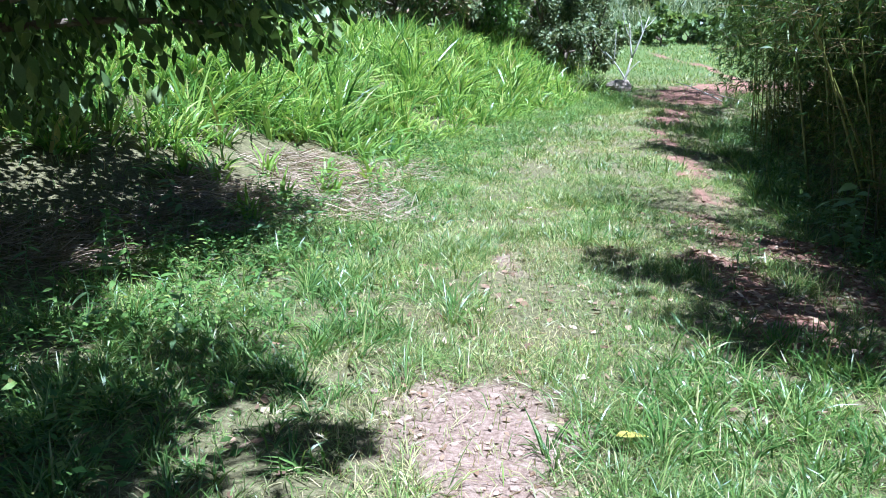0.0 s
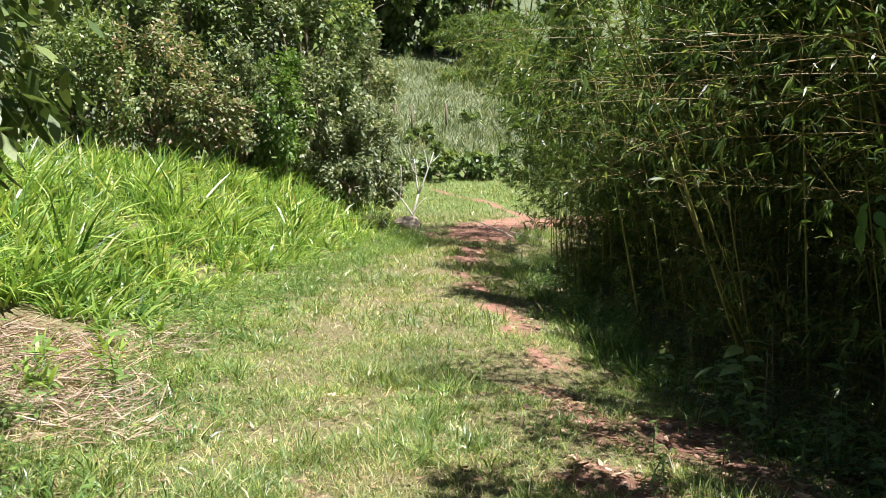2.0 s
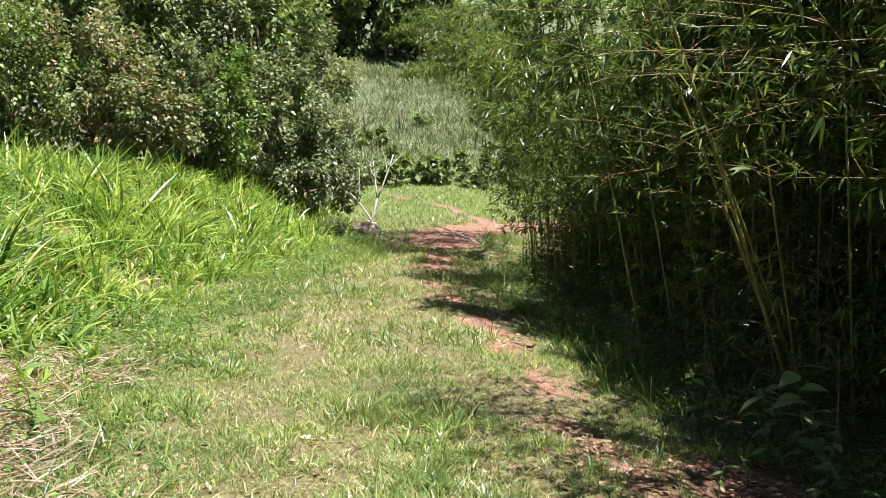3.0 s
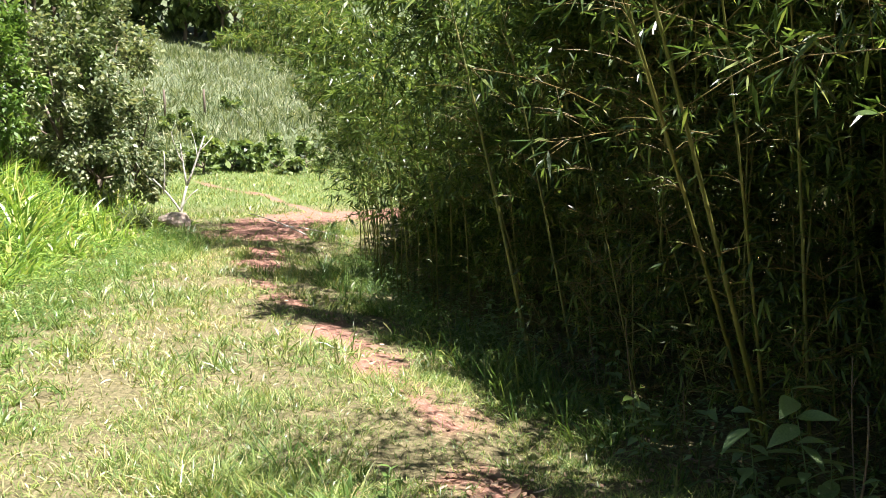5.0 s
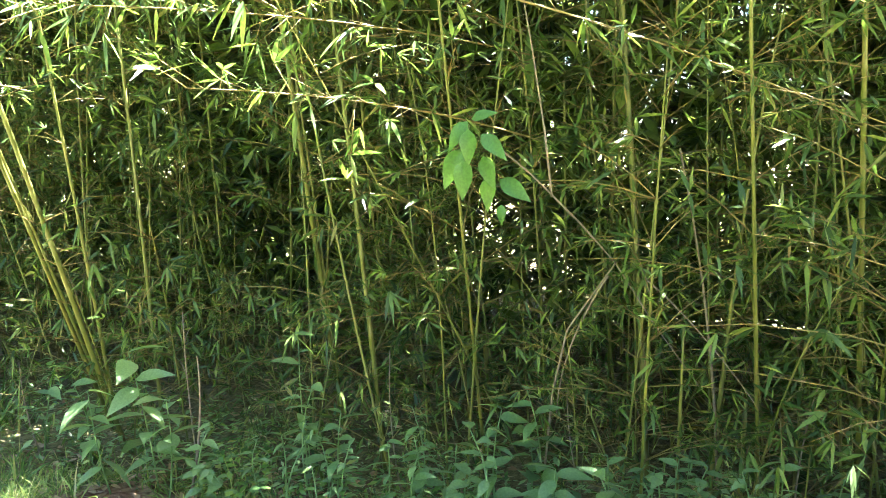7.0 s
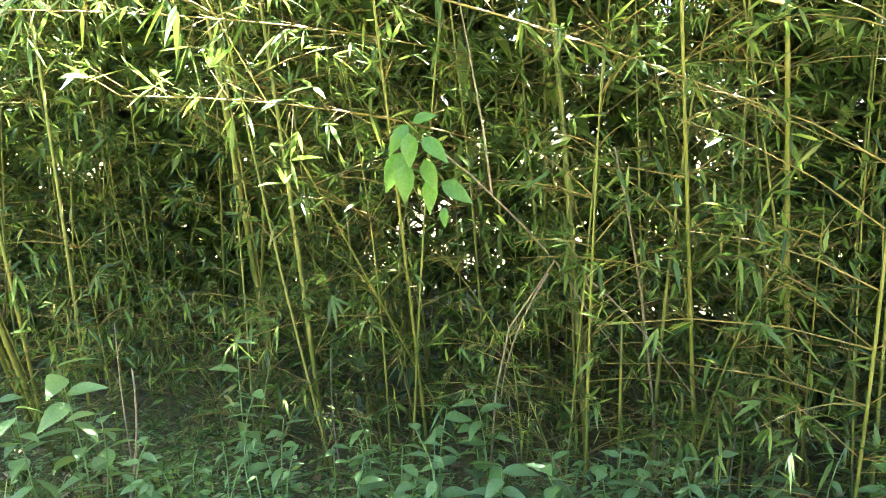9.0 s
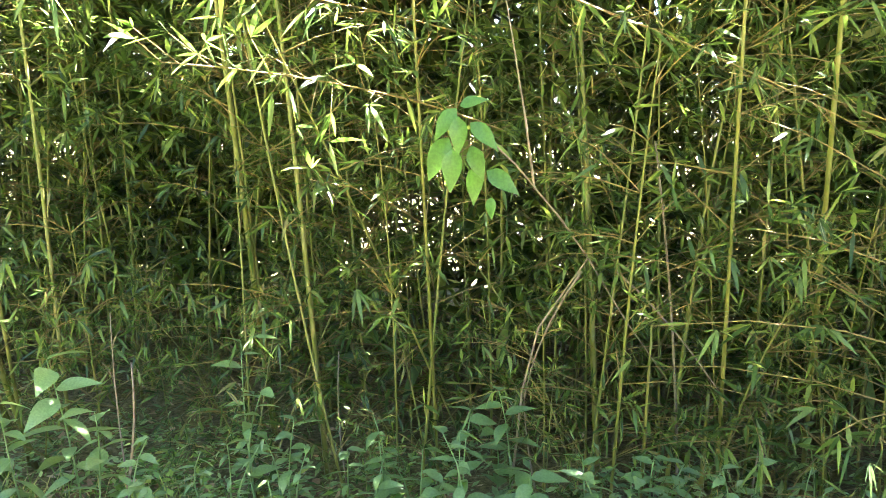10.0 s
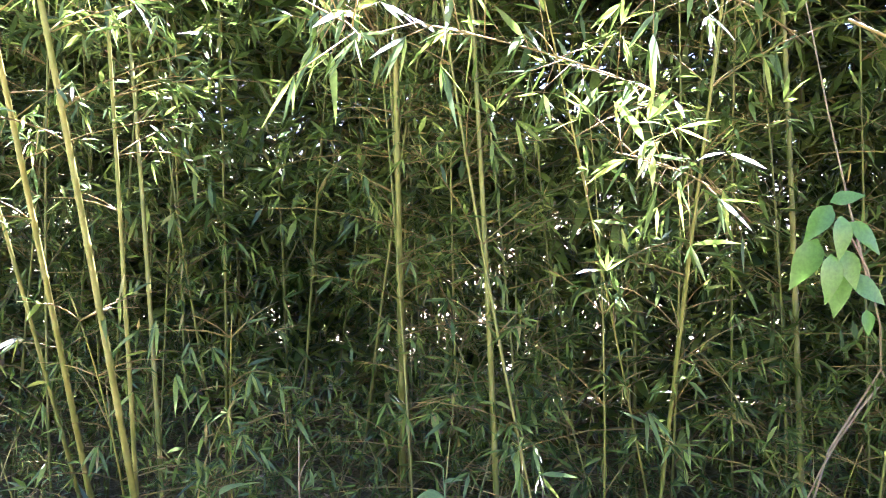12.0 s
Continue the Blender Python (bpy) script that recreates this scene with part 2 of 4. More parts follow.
def kites(base, way, length, width, roll):
    """Plain four-cornered leaves, two triangles each."""
    n = len(base)
    side = unit(np.column_stack([-way[:, 1], way[:, 0], np.zeros(n)]) + 1e-4)
    other = np.cross(way, side)
    side = side * np.cos(roll)[:, None] + other * np.sin(roll)[:, None]
    mid = base + way * (length * 0.42)[:, None]
    w = (width * 0.5)[:, None]
    verts = np.stack([base, mid + side * w, base + way * length[:, None] - np.array([0, 0, 0.12]) * length[:, None], mid - side * w], 1).reshape(-1, 3)
    return verts, (np.arange(n) * 4)[:, None] + np.arange(4), None


def slivers(a, b, r):
    """Hair-thin twigs from a to b, one triangle each."""
    n = len(a)
    side = unit(np.cross(b - a, np.array([0.3, 0.5, 0.8]))) * r
    verts = np.stack([a - side, a + side, b], 1).reshape(-1, 3)
    return verts, None, (np.arange(n) * 3)[:, None] + np.arange(3)


def join(parts):
    """Joins (verts, quads, tris) sets into one."""
    V, Q, T, o = [], [], [], 0
    for v, q, t in parts:
        V.append(v)
        if q is not None and len(q):
            Q.append(np.asarray(q) + o)
        if t is not None and len(t):
            T.append(np.asarray(t) + o)
        o += len(v)
    return np.concatenate(V), np.concatenate(Q) if Q else None, np.concatenate(T) if T else None


def tube(points, radii, sides=6):
    """A tapered tube through points."""
    P, r = np.asarray(points, float), np.asarray(radii, float)
    t = unit(np.gradient(P, axis=0))
    ref = np.where(np.abs(t[:, 2:3]) > 0.9, np.array([[1.0, 0, 0]]), np.array([[0, 0, 1.0]]))
    if np.abs(t[:, 2]).max() > 0.9:
        ref = np.tile(np.array([[1.0, 0.1, 0]]), (len(P), 1))
    a = unit(np.cross(t, ref))
    b = np.cross(t, a)
    ang = np.arange(sides) * 2 * np.pi / sides
    V = P[:, None] + (a[:, None] * np.cos(ang)[None, :, None] + b[:, None] * np.sin(ang)[None, :, None]) * r[:, None, None]
    n = len(P)
    k = np.arange(sides)
    ring = np.stack([k, (k + 1) % sides, (k + 1) % sides + sides, k + sides], 1)
    Q = np.concatenate([ring + i * sides for i in range(n - 1)])
    verts = np.concatenate([V.reshape(-1, 3), P[:1], P[-1:]])
    c0, c1 = n * sides, n * sides + 1
    T = np.concatenate([np.stack([(k + 1) % sides, k, np.full(sides, c0)], 1),
                        np.stack([k + (n - 1) * sides, (k + 1) % sides + (n - 1) * sides, np.full(sides, c1)], 1)])
    return verts, Q, T


def part(name, geo, material, parent=None, label="", kind=""):
    """Links (verts, quads, tris) as one mesh object under a thing or part."""
    ob = new(name, mesh_np(name, *geo, material))
    if parent is not None:
        ob.parent = parent
    return tagged(ob, label, kind=kind)


def thing(name, at, label, category, group="", kind=""):
    ob = new(name)
    ob.empty_display_size = 0.1
    ob.location = at
    return tagged(ob, label, category, group, kind)


def bend(a, b, sag, n=6, rng=RNG, jitter=0.0):
    """A curve from a to b that bows by the vector sag."""
    s = np.linspace(0, 1, n)[:, None]
    p = np.asarray(a, float) * (1 - s) + np.asarray(b, float) * s + np.asarray(sag, float) * (4 * s * (1 - s))
    if jitter:
        p[1:-1] += rng.normal(0, jitter, (n - 2, 3))
    return p


# ---- the lie of the land ----
FOOT_Y = [-10, 0, 4, 8, 10, 12, 16, 20, 25, 27, 34, 60]
FOOT_X = [-3.2, -2.6, -2.4, -2.2, -1.6, -1.0, 0.3, 2.2, 5.0, 6.2, 7.5, 6.0]       # foot of the grassy bank
EDGE_X = [4.0, 4.0, 4.1, 4.4, 4.7, 5.1, 5.9, 7.4, 10.4, 12.0, 17.0, 30.0]          # front row of the bamboo


def bank_foot(y):
    return np.interp(y, FOOT_Y, FOOT_X)


def bamboo_edge(y):
    return np.interp(y, FOOT_Y, EDGE_X)


def smooth(t):
    t = np.clip(t, 0, 1)
    return t * t * (3 - 2 * t)


def height(x, y):
    x, y = np.asarray(x, float), np.asarray(y, float)
    z = np.interp(y, [-60, 10, 17, 24, 30, 50, 100, 200, 2000], [0, 0, 0.3, 0.65, 1.2, 3.6, 20, 64, 110])
    left = bank_foot(y) - x
    z = z + 1.7 * smooth(left / 5.0) * smooth((y - 5) / 6) * smooth((60 - y) / 25)
    z = z + 0.5 * smooth(left / 4.0) * (1 - smooth((y - 5) / 6))
    z = z - 0.16 * np.clip(x - 2.3 - np.maximum(y - 8, 0) * 0.25, 0, 2.5) * smooth((26 - y) / 8)
    z = z + (vnoise(x, y, 1.7, 1) - 0.5) * 0.10 + (vnoise(x, y, 0.5, 2) - 0.5) * 0.04 + (vnoise(x, y, 0.21, 3) - 0.5) * 0.018
    return z


def near_line(x, y, pts, r):
    """0..1: how near a plan point is to a line, 1 on it, 0 at r."""
    d = np.full(np.shape(x), 1e9)
    for (ax, ay), (bx, by) in zip(pts[:-1], pts[1:]):
        t = np.clip(((x - ax) * (bx - ax) + (y - ay) * (by - ay)) / ((bx - ax) ** 2 + (by - ay) ** 2), 0, 1)
        d = np.minimum(d, np.hypot(x - ax - t * (bx - ax), y - ay - t * (by - ay)))
    return np.clip(1 - d / r, 0, 1)


def bare_earth(x, y):
    """Dusty bare patch at the start of the path."""
    n = vnoise(x, y, 0.45, 5) * 0.9 + vnoise(x, y, 0.13, 6) * 0.7
    return smooth((np.maximum(near_line(x, y, [(0.0, 1.0), (0.2, 3.9)], 0.85), 0.8 * near_line(x, y, [(0.5, 6.3), (0.6, 7.2)], 0.5)) - n * 0.55) * 3)


def red_clay(x, y):
    """Worn red track beside the bamboo and the clearing at its end."""
    n = vnoise(x, y, 0.7, 7) * 0.8 + vnoise(x, y, 0.16, 8) * 0.6
    a = near_line(x, y, [(2.9, 2.0), (2.6, 5.2), (2.9, 8.0), (3.3, 10.2), (4.0, 13), (4.6, 17), (5.9, 21), (7.8, 25)], 0.9) * (0.12 + 1.05 * vnoise(x, y, 1.1, 25))
    b = np.maximum(near_line(x, y, [(3.6, 3), (3.3, 6.0), (3.7, 8.2)], 1.2), near_line(x, y, [(2.3, 4.7), (2.4, 6.8)], 0.95))
    c = near_line(x, y, [(7.2, 24.5), (9.5, 27.5), (14, 28.5)], 2.6) * 1.3
    d = near_line(x, y, [(10.5, 28), (10.6, 34), (9.5, 40)], 0.45)
    return smooth((np.maximum.reduce([a, b, c, d]) - n * 0.6) * 3)


def axis(lo, hi, step, far):
    out = np.geomspace(step, far, 34)
    return np.concatenate([lo - np.cumsum(out)[::-1], np.arange(lo, hi, step), hi + np.cumsum(out)])


def build_ground():
    xs, ys = axis(-7, 11, 0.12, 160), axis(-2, 29, 0.12, 260)
    X, Y = np.meshgrid(xs, ys)
    x, y = X.ravel(), Y.ravel()
    V = np.column_stack([x, y, height(x, y)])
    i = np.arange((len(ys) - 1) * len(xs)).reshape(len(ys) - 1, len(xs))[:, :-1].ravel()
    Q = np.stack([i, i + 1, i + 1 + len(xs), i + len(xs)], 1)
    me = mesh_np("ground", V, Q, None, SOIL)
    at = me.attributes.new("soil", "FLOAT_COLOR", "POINT")
    far = (0.5 * smooth((y - 29) / 3) + 0.5 * smooth((y - 44) / 14)) * (1 - red_clay(x, y))
    at.data.foreach_set("color", np.column_stack([bare_earth(x, y), red_clay(x, y), far, np.ones(len(x))]).astype(np.float32).ravel())
    return tagged(new("ground", me), "uneven earth ground with dusty bare patches and red clay track", "ground", kind="structure")


build_ground()


def scatter(n, x0, x1, y0, y1, keep, rng):
    """Plan points in a box, each kept with the chance keep(x, y)."""
    x, y = rng.uniform(x0, x1, n), rng.uniform(y0, y1, n)
    k = rng.random(n) < keep(x, y)
    return x[k], y[k]


def up_ways(n, lean, rng):
    a = rng.uniform(0, 2 * np.pi, n)
    l = np.abs(rng.normal(0, lean, n))
    return unit(np.column_stack([np.cos(a) * l, np.sin(a) * l, np.ones(n)]))


def sheet(name, geo, material, label, category):
    return tagged(part(name, geo, material), label, category, kind="stuff")

# ---- grass, straw and litter ----
def tufts(x, y, per, spread, lean, length, width, droop, levels, rng):
    """Tufts of blades that fan out from common feet; each tuft leans and droops its own way."""
    m = len(x)
    n = m * per
    k = np.repeat(np.arange(m), per)
    a = rng.uniform(0, 2 * np.pi, n)
    r = np.sqrt(rng.random(n))
    go = np.column_stack([np.cos(a), np.sin(a), np.zeros(n)])
    bow = rng.normal(0, 0.28, (m, 3)) * np.array([1, 1, 0])
    way = unit(go * (lean * r * rng.uniform(0.5, 1.3, n))[:, None] + bow[k] + np.array([0, 0, 1.0]))
    bx, by = x[k] + go[:, 0] * r * spread, y[k] + go[:, 1] * r * spread
    size = np.asarray(length)[k] * rng.uniform(0.45, 1.15, n)
    return blades(np.column_stack([bx, by, height(bx, by) - 0.01]), way, size, width * rng.uniform(0.6, 1.4, n), rng.uniform(*droop, n), levels, rng.uniform(-0.9, 0.9, n))


def build_lawn():
    rng = np.random.default_rng(11)
    sets = []
    for n, per, x0, x1, y0, y1, w, hmul in ((52000, 5, -3.6, 4.6, 2.0, 6.0, 0.0052, 1.0), (78000, 5, -3.2, 5.6, 6.0, 12.0, 0.0068, 1.05), (54000, 5, -2.0, 11.5, 12.0, 29.5, 0.012, 1.4)):
        def keep(x, y):
            inside = smooth((x - bank_foot(y) + 0.8) / 0.8) * smooth((bamboo_edge(y) + 0.3 - x) / 0.8)
            dirt = np.maximum(bare_earth(x, y), red_clay(x, y))
            thin = smooth(vnoise(x, y, 0.32, 9) * 1.9 - 0.45) * (0.35 + 0.65 * smooth(vnoise(x, y, 1.1, 29) * 2.2 - 0.4))
            return inside * (np.abs(x - y * 0.22) < 0.75 + 0.5 * y) * (1 - 0.97 * dirt) * (0.22 + 0.78 * thin)
        x, y = scatter(n, x0, x1, y0, y1, keep, rng)
        L = (0.045 + 0.16 * vnoise(x, y, 0.7, 10) ** 2) * rng.uniform(0.5, 1.9, len(x)) * hmul
        sets.append(tufts(x, y, per, 0.025, 0.9, L, w, (0.1, 0.9), 2, rng))
    # rough grass around and behind the start
    x, y = scatter(60000, -9, 4.2, -6, 10, lambda x, y: ((y < 2.3) | (x < bank_foot(y) - 0.3) | (np.abs(x - y * 0.22) > 0.6 + 0.5 * y)) * (1 - 0.9 * bare_earth(x, y)) * (0.15 + 0.6 * vnoise(x, y, 0.8, 28)) * (1 - 0.75 * smooth((x - 2.6) / 0.8)), rng)
    m = len(x)
    sets.append(blades(np.column_stack([x, y, height(x, y) - 0.005]), up_ways(m, 0.7, rng), rng.uniform(0.07, 0.22, m), rng.uniform(0.008, 0.018, m), rng.uniform(0.1, 0.4, m), 1, rng.uniform(-0.8, 0.8, m)))
    sheet("lawn_grass", join(sets), GRASS, "short thin dry-green grass over the trodden path", "grass")


def build_worn_grass():
    """Bleached, trodden blades along the middle of the path."""
    rng = np.random.default_rng(16)
    line = [(0.1, 1), (0.4, 5), (1.2, 9), (2.4, 14), (4.0, 19), (6.0, 23)]
    sets = []
    for n, x0, x1, y0, y1, w in ((60000, -1.2, 2.6, 2.4, 8, 0.005), (70000, -0.5, 8.0, 8, 24, 0.010)):
        x, y = scatter(n, x0, x1, y0, y1, lambda x, y: near_line(x, y, line, 1.5) * (1 - 0.7 * np.maximum(bare_earth(x, y), red_clay(x, y))) * vnoise(x, y, 0.5, 20), rng)
        m = len(x)
        sets.append(blades(np.column_stack([x, y, height(x, y)]), up_ways(m, 1.0, rng), rng.uniform(0.03, 0.13, m), w * rng.uniform(0.7, 1.4, m), rng.uniform(0.1, 0.6, m), 2, rng.uniform(-0.9, 0.9, m)))
    sheet("worn_grass", join(sets), DRY_GRASS, "bleached yellowish trodden grass along the path", "grass")


def build_herbs():
    """Small broad-leaved weeds along the foot of the bank and under the bamboo."""
    rng = np.random.default_rng(17)
    def keep(x, y):
        a = smooth(1 - np.abs(x - bank_foot(y) - 0.4) / 1.5) * (0.2 + 0.8 * vnoise(x, y, 0.6, 21))
        b = smooth(1 - np.abs(x - bamboo_edge(y) - 0.2) / 0.9) * smooth((vnoise(x, y, 0.7, 22) - 0.35) * 4)
        return np.maximum(a, b) * (np.abs(x - y * 0.22) < 1.8 + 0.5 * y)
    x, y = scatter(75000, -4, 9, 2.2, 24, keep, rng)
    x, y = np.repeat(x, 4), np.repeat(y, 4)
    m = len(x)
    h = rng.uniform(0.01, 1.0, m) ** 1.5 * (0.06 + 0.30 * vnoise(x, y, 0.5, 23))
    a = rng.uniform(0, 2 * np.pi, m)
    base = np.column_stack([x + rng.normal(0, 0.03, m), y + rng.normal(0, 0.03, m), height(x, y) + h])
    way = unit(np.column_stack([np.cos(a), np.sin(a), rng.uniform(-0.2, 0.7, m)]))
    L = rng.uniform(0.025, 0.075, m)
    sheet("herbs", kites(base, way, L, L * rng.uniform(0.3, 0.6, m), rng.uniform(-0.6, 0.6, m)), HERB, "low broad-leaved weeds along the path edges", "weeds")


def build_undergrowth():
    """Leafy low growth under the front of the bamboo."""
    rng = np.random.default_rng(19)
    def keep(x, y):
        d = x - bamboo_edge(y)
        return smooth((d + 0.5) / 0.4) * smooth((1.6 - d) / 0.6) * (0.25 + 0.75 * smooth((vnoise(x, y, 0.6, 26) - 0.3) * 3))
    x, y = scatter(7000, 3.2, 9.0, 2.5, 19.0, keep, rng)
    x, y = np.repeat(x, 6), np.repeat(y, 6)
    m = len(x)
    h = rng.uniform(0.02, 1.0, m) * (0.08 + 0.50 * vnoise(x, y, 0.45, 27) ** 1.5)
    a = rng.uniform(0, 2 * np.pi, m)
    base = np.column_stack([x + rng.normal(0, 0.05, m), y + rng.normal(0, 0.05, m), height(x, y) + h])
    way = unit(np.column_stack([np.cos(a), np.sin(a), rng.uniform(-0.4, 0.6, m)]))
    L = rng.uniform(0.035, 0.09, m)
    sheet("undergrowth", kites(base, way, L, L * rng.uniform(0.15, 0.45, m), rng.uniform(-0.7, 0.7, m)), WEED, "dark leafy undergrowth beneath the bamboo", "undergrowth")


def build_meadow():
    rng = np.random.default_rng(18)
    x, y = scatter(60000, 1, 24, 28, 46, lambda x, y: (x - y * 0.3 > -6) * (1 - red_clay(x, y)) * (0.3 + 0.7 * vnoise(x, y, 1.2, 24)), rng)
    m = len(x)
    geo = blades(np.column_stack([x, y, height(x, y)]), up_ways(m, 0.5, rng), rng.uniform(0.08, 0.3, m), rng.uniform(0.02, 0.05, m), rng.uniform(0.2, 0.6, m), 1, rng.uniform(-0.9, 0.9, m))
    sheet("meadow_grass", geo, GRASS, "bright green meadow grass beyond the clearing", "grass")


def lush_mask(x, y):
    a = near_line(x, y, [(1.2, 3.0), (1.9, 4.2)], 0.9)
    b = near_line(x, y, [(-2.6, 3.0), (-1.9, 5.4), (-0.9, 5.4)], 1.3)
    c = near_line(x, y, [(4.6, 9.5), (5.3, 13), (6.2, 17), (7.6, 20)], 0.9)
    d = near_line(x, y, [(1.5, 7.5), (2.0, 10)], 0.45) * 0.8
    e = near_line(x, y, [(-1.8, 2.0), (-1.3, 4.0)], 1.2)
    f = near_line(x, y, [(-1.2, 7.2), (-0.6, 9.5), (0.0, 12), (1.2, 16), (3.0, 20), (4.8, 23.5)], 1.15) * 0.85
    g = near_line(x, y, [(8.3, 23.3), (9.6, 26.0)], 0.6)
    return np.clip(np.maximum.reduce([a, b, c, d, e, f, g]) * 1.6, 0, 1)


def build_lush():
    rng = np.random.default_rng(12)
    sets = []
    for n, y0, y1, w in ((13000, 2.0, 7.0, 0.0095), (18000, 7.0, 26.5, 0.012)):
        x, y = scatter(n, -4.5, 11, y0, y1, lambda x, y: lush_mask(x, y) * (vnoise(x, y, 0.3, 13) > 0.38), rng)
        L = (0.12 + 0.22 * vnoise(x, y, 0.6, 14)) * rng.uniform(0.6, 1.4, len(x)) * (1 + 0.9 * smooth((y - 8) / 2) * smooth((x - 3.6) / 0.8))
        sets.append(tufts(x, y, 9, 0.035, 0.7, L, w, (0.15, 0.9), 3, rng))
    sheet("lush_grass", join(sets), LUSH, "longer fresh green grass tufts beside the path", "grass")


def build_tall_grass():
    """Broad-bladed grass, over a metre tall, on the bank."""
    rng = np.random.default_rng(13)
    def keep(x, y):
        left = bank_foot(y) - x
        return smooth((left + 0.2) / 0.7) * smooth((9 - left) / 2) * smooth((y - 9.2 + 0.6 * np.clip(left - 1.2, 0, 3)) / 2.0) * (0.3 + 0.7 * vnoise(x, y, 0.8, 15)) * (1 - smooth(2.2 * near_line(x, y, [(-1.0, 8.6), (-1.9, 11.6)], 1.6)))
    sets = []
    for n, per, spread, tall, w in ((4600, 22, 0.15, 1.05, 0.042), (7500, 8, 0.08, 0.85, 0.034)):
        x, y = scatter(n, -11, 6.5, 7.4, 27.5, keep, rng)
        left = bank_foot(y) - x
        L = (0.45 + 0.72 * smooth(left / 2.2)) * rng.uniform(0.55, 1.25, len(x)) * (0.45 + 0.85 * vnoise(x, y, 1.3, 16)) * (0.65 + 0.35 * smooth((27 - y) / 5)) * tall
        sets.append(tufts(x, y, per, spread, 0.75, L, w, (0.1, 1.0), 4, rng))
    geo = join(sets)
    sheet("tall_grass", geo, TALL, "tall bright green broad-bladed grass covering the bank", "tall grass")


def build_straw():
    rng = np.random.default_rng(14)
    def keep(x, y):
        a = near_line(x, y, [(-1.1, 8.9), (-1.8, 11.4), (-1.0, 12.0)], 1.3)
        b = near_line(x, y, [(-3.6, 6.5), (-2.4, 9.5)], 1.6) * 0.8
        return smooth(np.maximum(a, b) * 2 - vnoise(x, y, 0.5, 17))
    x, y = scatter(32000, -5.5, 0.6, 5, 13.4, keep, rng)
    m = len(x)
    a = rng.uniform(0, 2 * np.pi, m)
    way = unit(np.column_stack([np.cos(a), np.sin(a), rng.uniform(-0.05, 0.5, m)]))
    geo = blades(np.column_stack([x, y, height(x, y) + rng.uniform(0.0, 0.08, m)]), way, rng.uniform(0.12, 0.5, m), rng.uniform(0.006, 0.016, m), rng.uniform(0.0, 0.3, m), 2, rng.uniform(-1, 1, m))
    sheet("straw_litter", geo, STRAW, "flattened dry straw lying on the bank foot", "straw")


def build_litter():
    rng = np.random.default_rng(15)
    def keep(x, y):
        dirt = np.maximum(bare_earth(x, y) * 0.5, red_clay(x, y) * 0.8)
        shade = smooth((bank_foot(y) + 1.0 - x) / 1.0) * smooth((11 - y) / 2)
        under = smooth((x - bamboo_edge(y) + 0.6) / 0.6)
        return np.maximum.reduce([dirt, shade * 0.8, under * 0.6]) * (0.3 + 0.7 * vnoise(x, y, 0.4, 18))
    x, y = scatter(30000, -5.5, 11, 1.5, 28, keep, rng)
    x2, y2 = scatter(26000, -1.0, 4.8, 2.3, 9.5, lambda x, y: np.maximum(keep(x, y), 0.06), rng)
    x, y = np.concatenate([x, x2]), np.concatenate([y, y2])
    m = len(x)
    size = rng.uniform(0.03, 0.10, m) * (1 - 0.5 * bare_earth(x, y))
    a = rng.uniform(0, 2 * np.pi, m)
    way = unit(np.column_stack([np.cos(a), np.sin(a), rng.uniform(-0.15, 0.35, m)]))
    geo = leaves(np.column_stack([x, y, height(x, y) + rng.uniform(0.004, 0.025, m)]), way, size, size * rng.uniform(0.3, 0.6, m), rng.uniform(-0.1, 0.4, m), 0.35, rng.uniform(-0.6, 0.6, m), 0.15)
    sheet("leaf_litter", geo, LITTER, "brown dead leaves scattered on bare soil", "leaf litter")


def build_hill_crop():
    """Rank grey-green growth on the far slope."""
    rng = np.random.default_rng(20)
    x, y = scatter(20000, 2, 40, 50, 96, lambda x, y: 0.25 + 0.75 * vnoise(x, y, 2.5, 30), rng)
    L = rng.uniform(0.6, 1.4, len(x)) * (0.6 + 0.8 * vnoise(x, y, 3.0, 31))
    sheet("hill_crop", tufts(x, y, 5, 0.3, 0.6, L, 0.06, (0.1, 0.6), 2, rng), GREY_LEAF, "rank grey-green growth covering the far slope", "tall grass")


build_hill_crop()
build_lawn()
build_worn_grass()
build_herbs()
build_meadow()
build_undergrowth()
build_lush()
build_tall_grass()
build_straw()
build_litter()


# ---- bamboo ----
def fans(tips, ways, rng, count=4, size=0.12, spread=0.7, plain=False):
    """Fans of narrow bamboo leaves at twig points."""
    n = len(tips) * count
    base = np.repeat(tips, count, 0)
    way = unit(np.repeat(ways, count, 0) + rng.normal(0, spread, (n, 3)) + np.array([0, 0, -0.25]))
    L = size * rng.uniform(0.5, 1.35, n)
    W = L * rng.uniform(0.10, 0.17, n)
    if plain:
        return kites(base, way, L, W * 1.2, rng.uniform(-0.9, 0.9, n))
    return leaves(base, way, L, W, rng.uniform(0.05, 0.35, n), 0.3, rng.uniform(-0.9, 0.9, n), 0.12)


def culm_line(foot, top, sag, tip_fall, n=26):
    """Centre line of a culm: from foot to top, bowed by sag, its tip falling over."""
    s = np.linspace(0, 1, n)[:, None]
    d = np.asarray(top, float) - np.asarray(foot, float)
    p = np.asarray(foot, float) + d * s + np.asarray(sag, float) * 4 * s * (1 - s)
    over = unit(np.array([[d[0], d[1], 0.0]]) + 1e-6)
    return p + over * tip_fall * s ** 3 - np.array([0, 0, 0.35]) * tip_fall * s ** 3


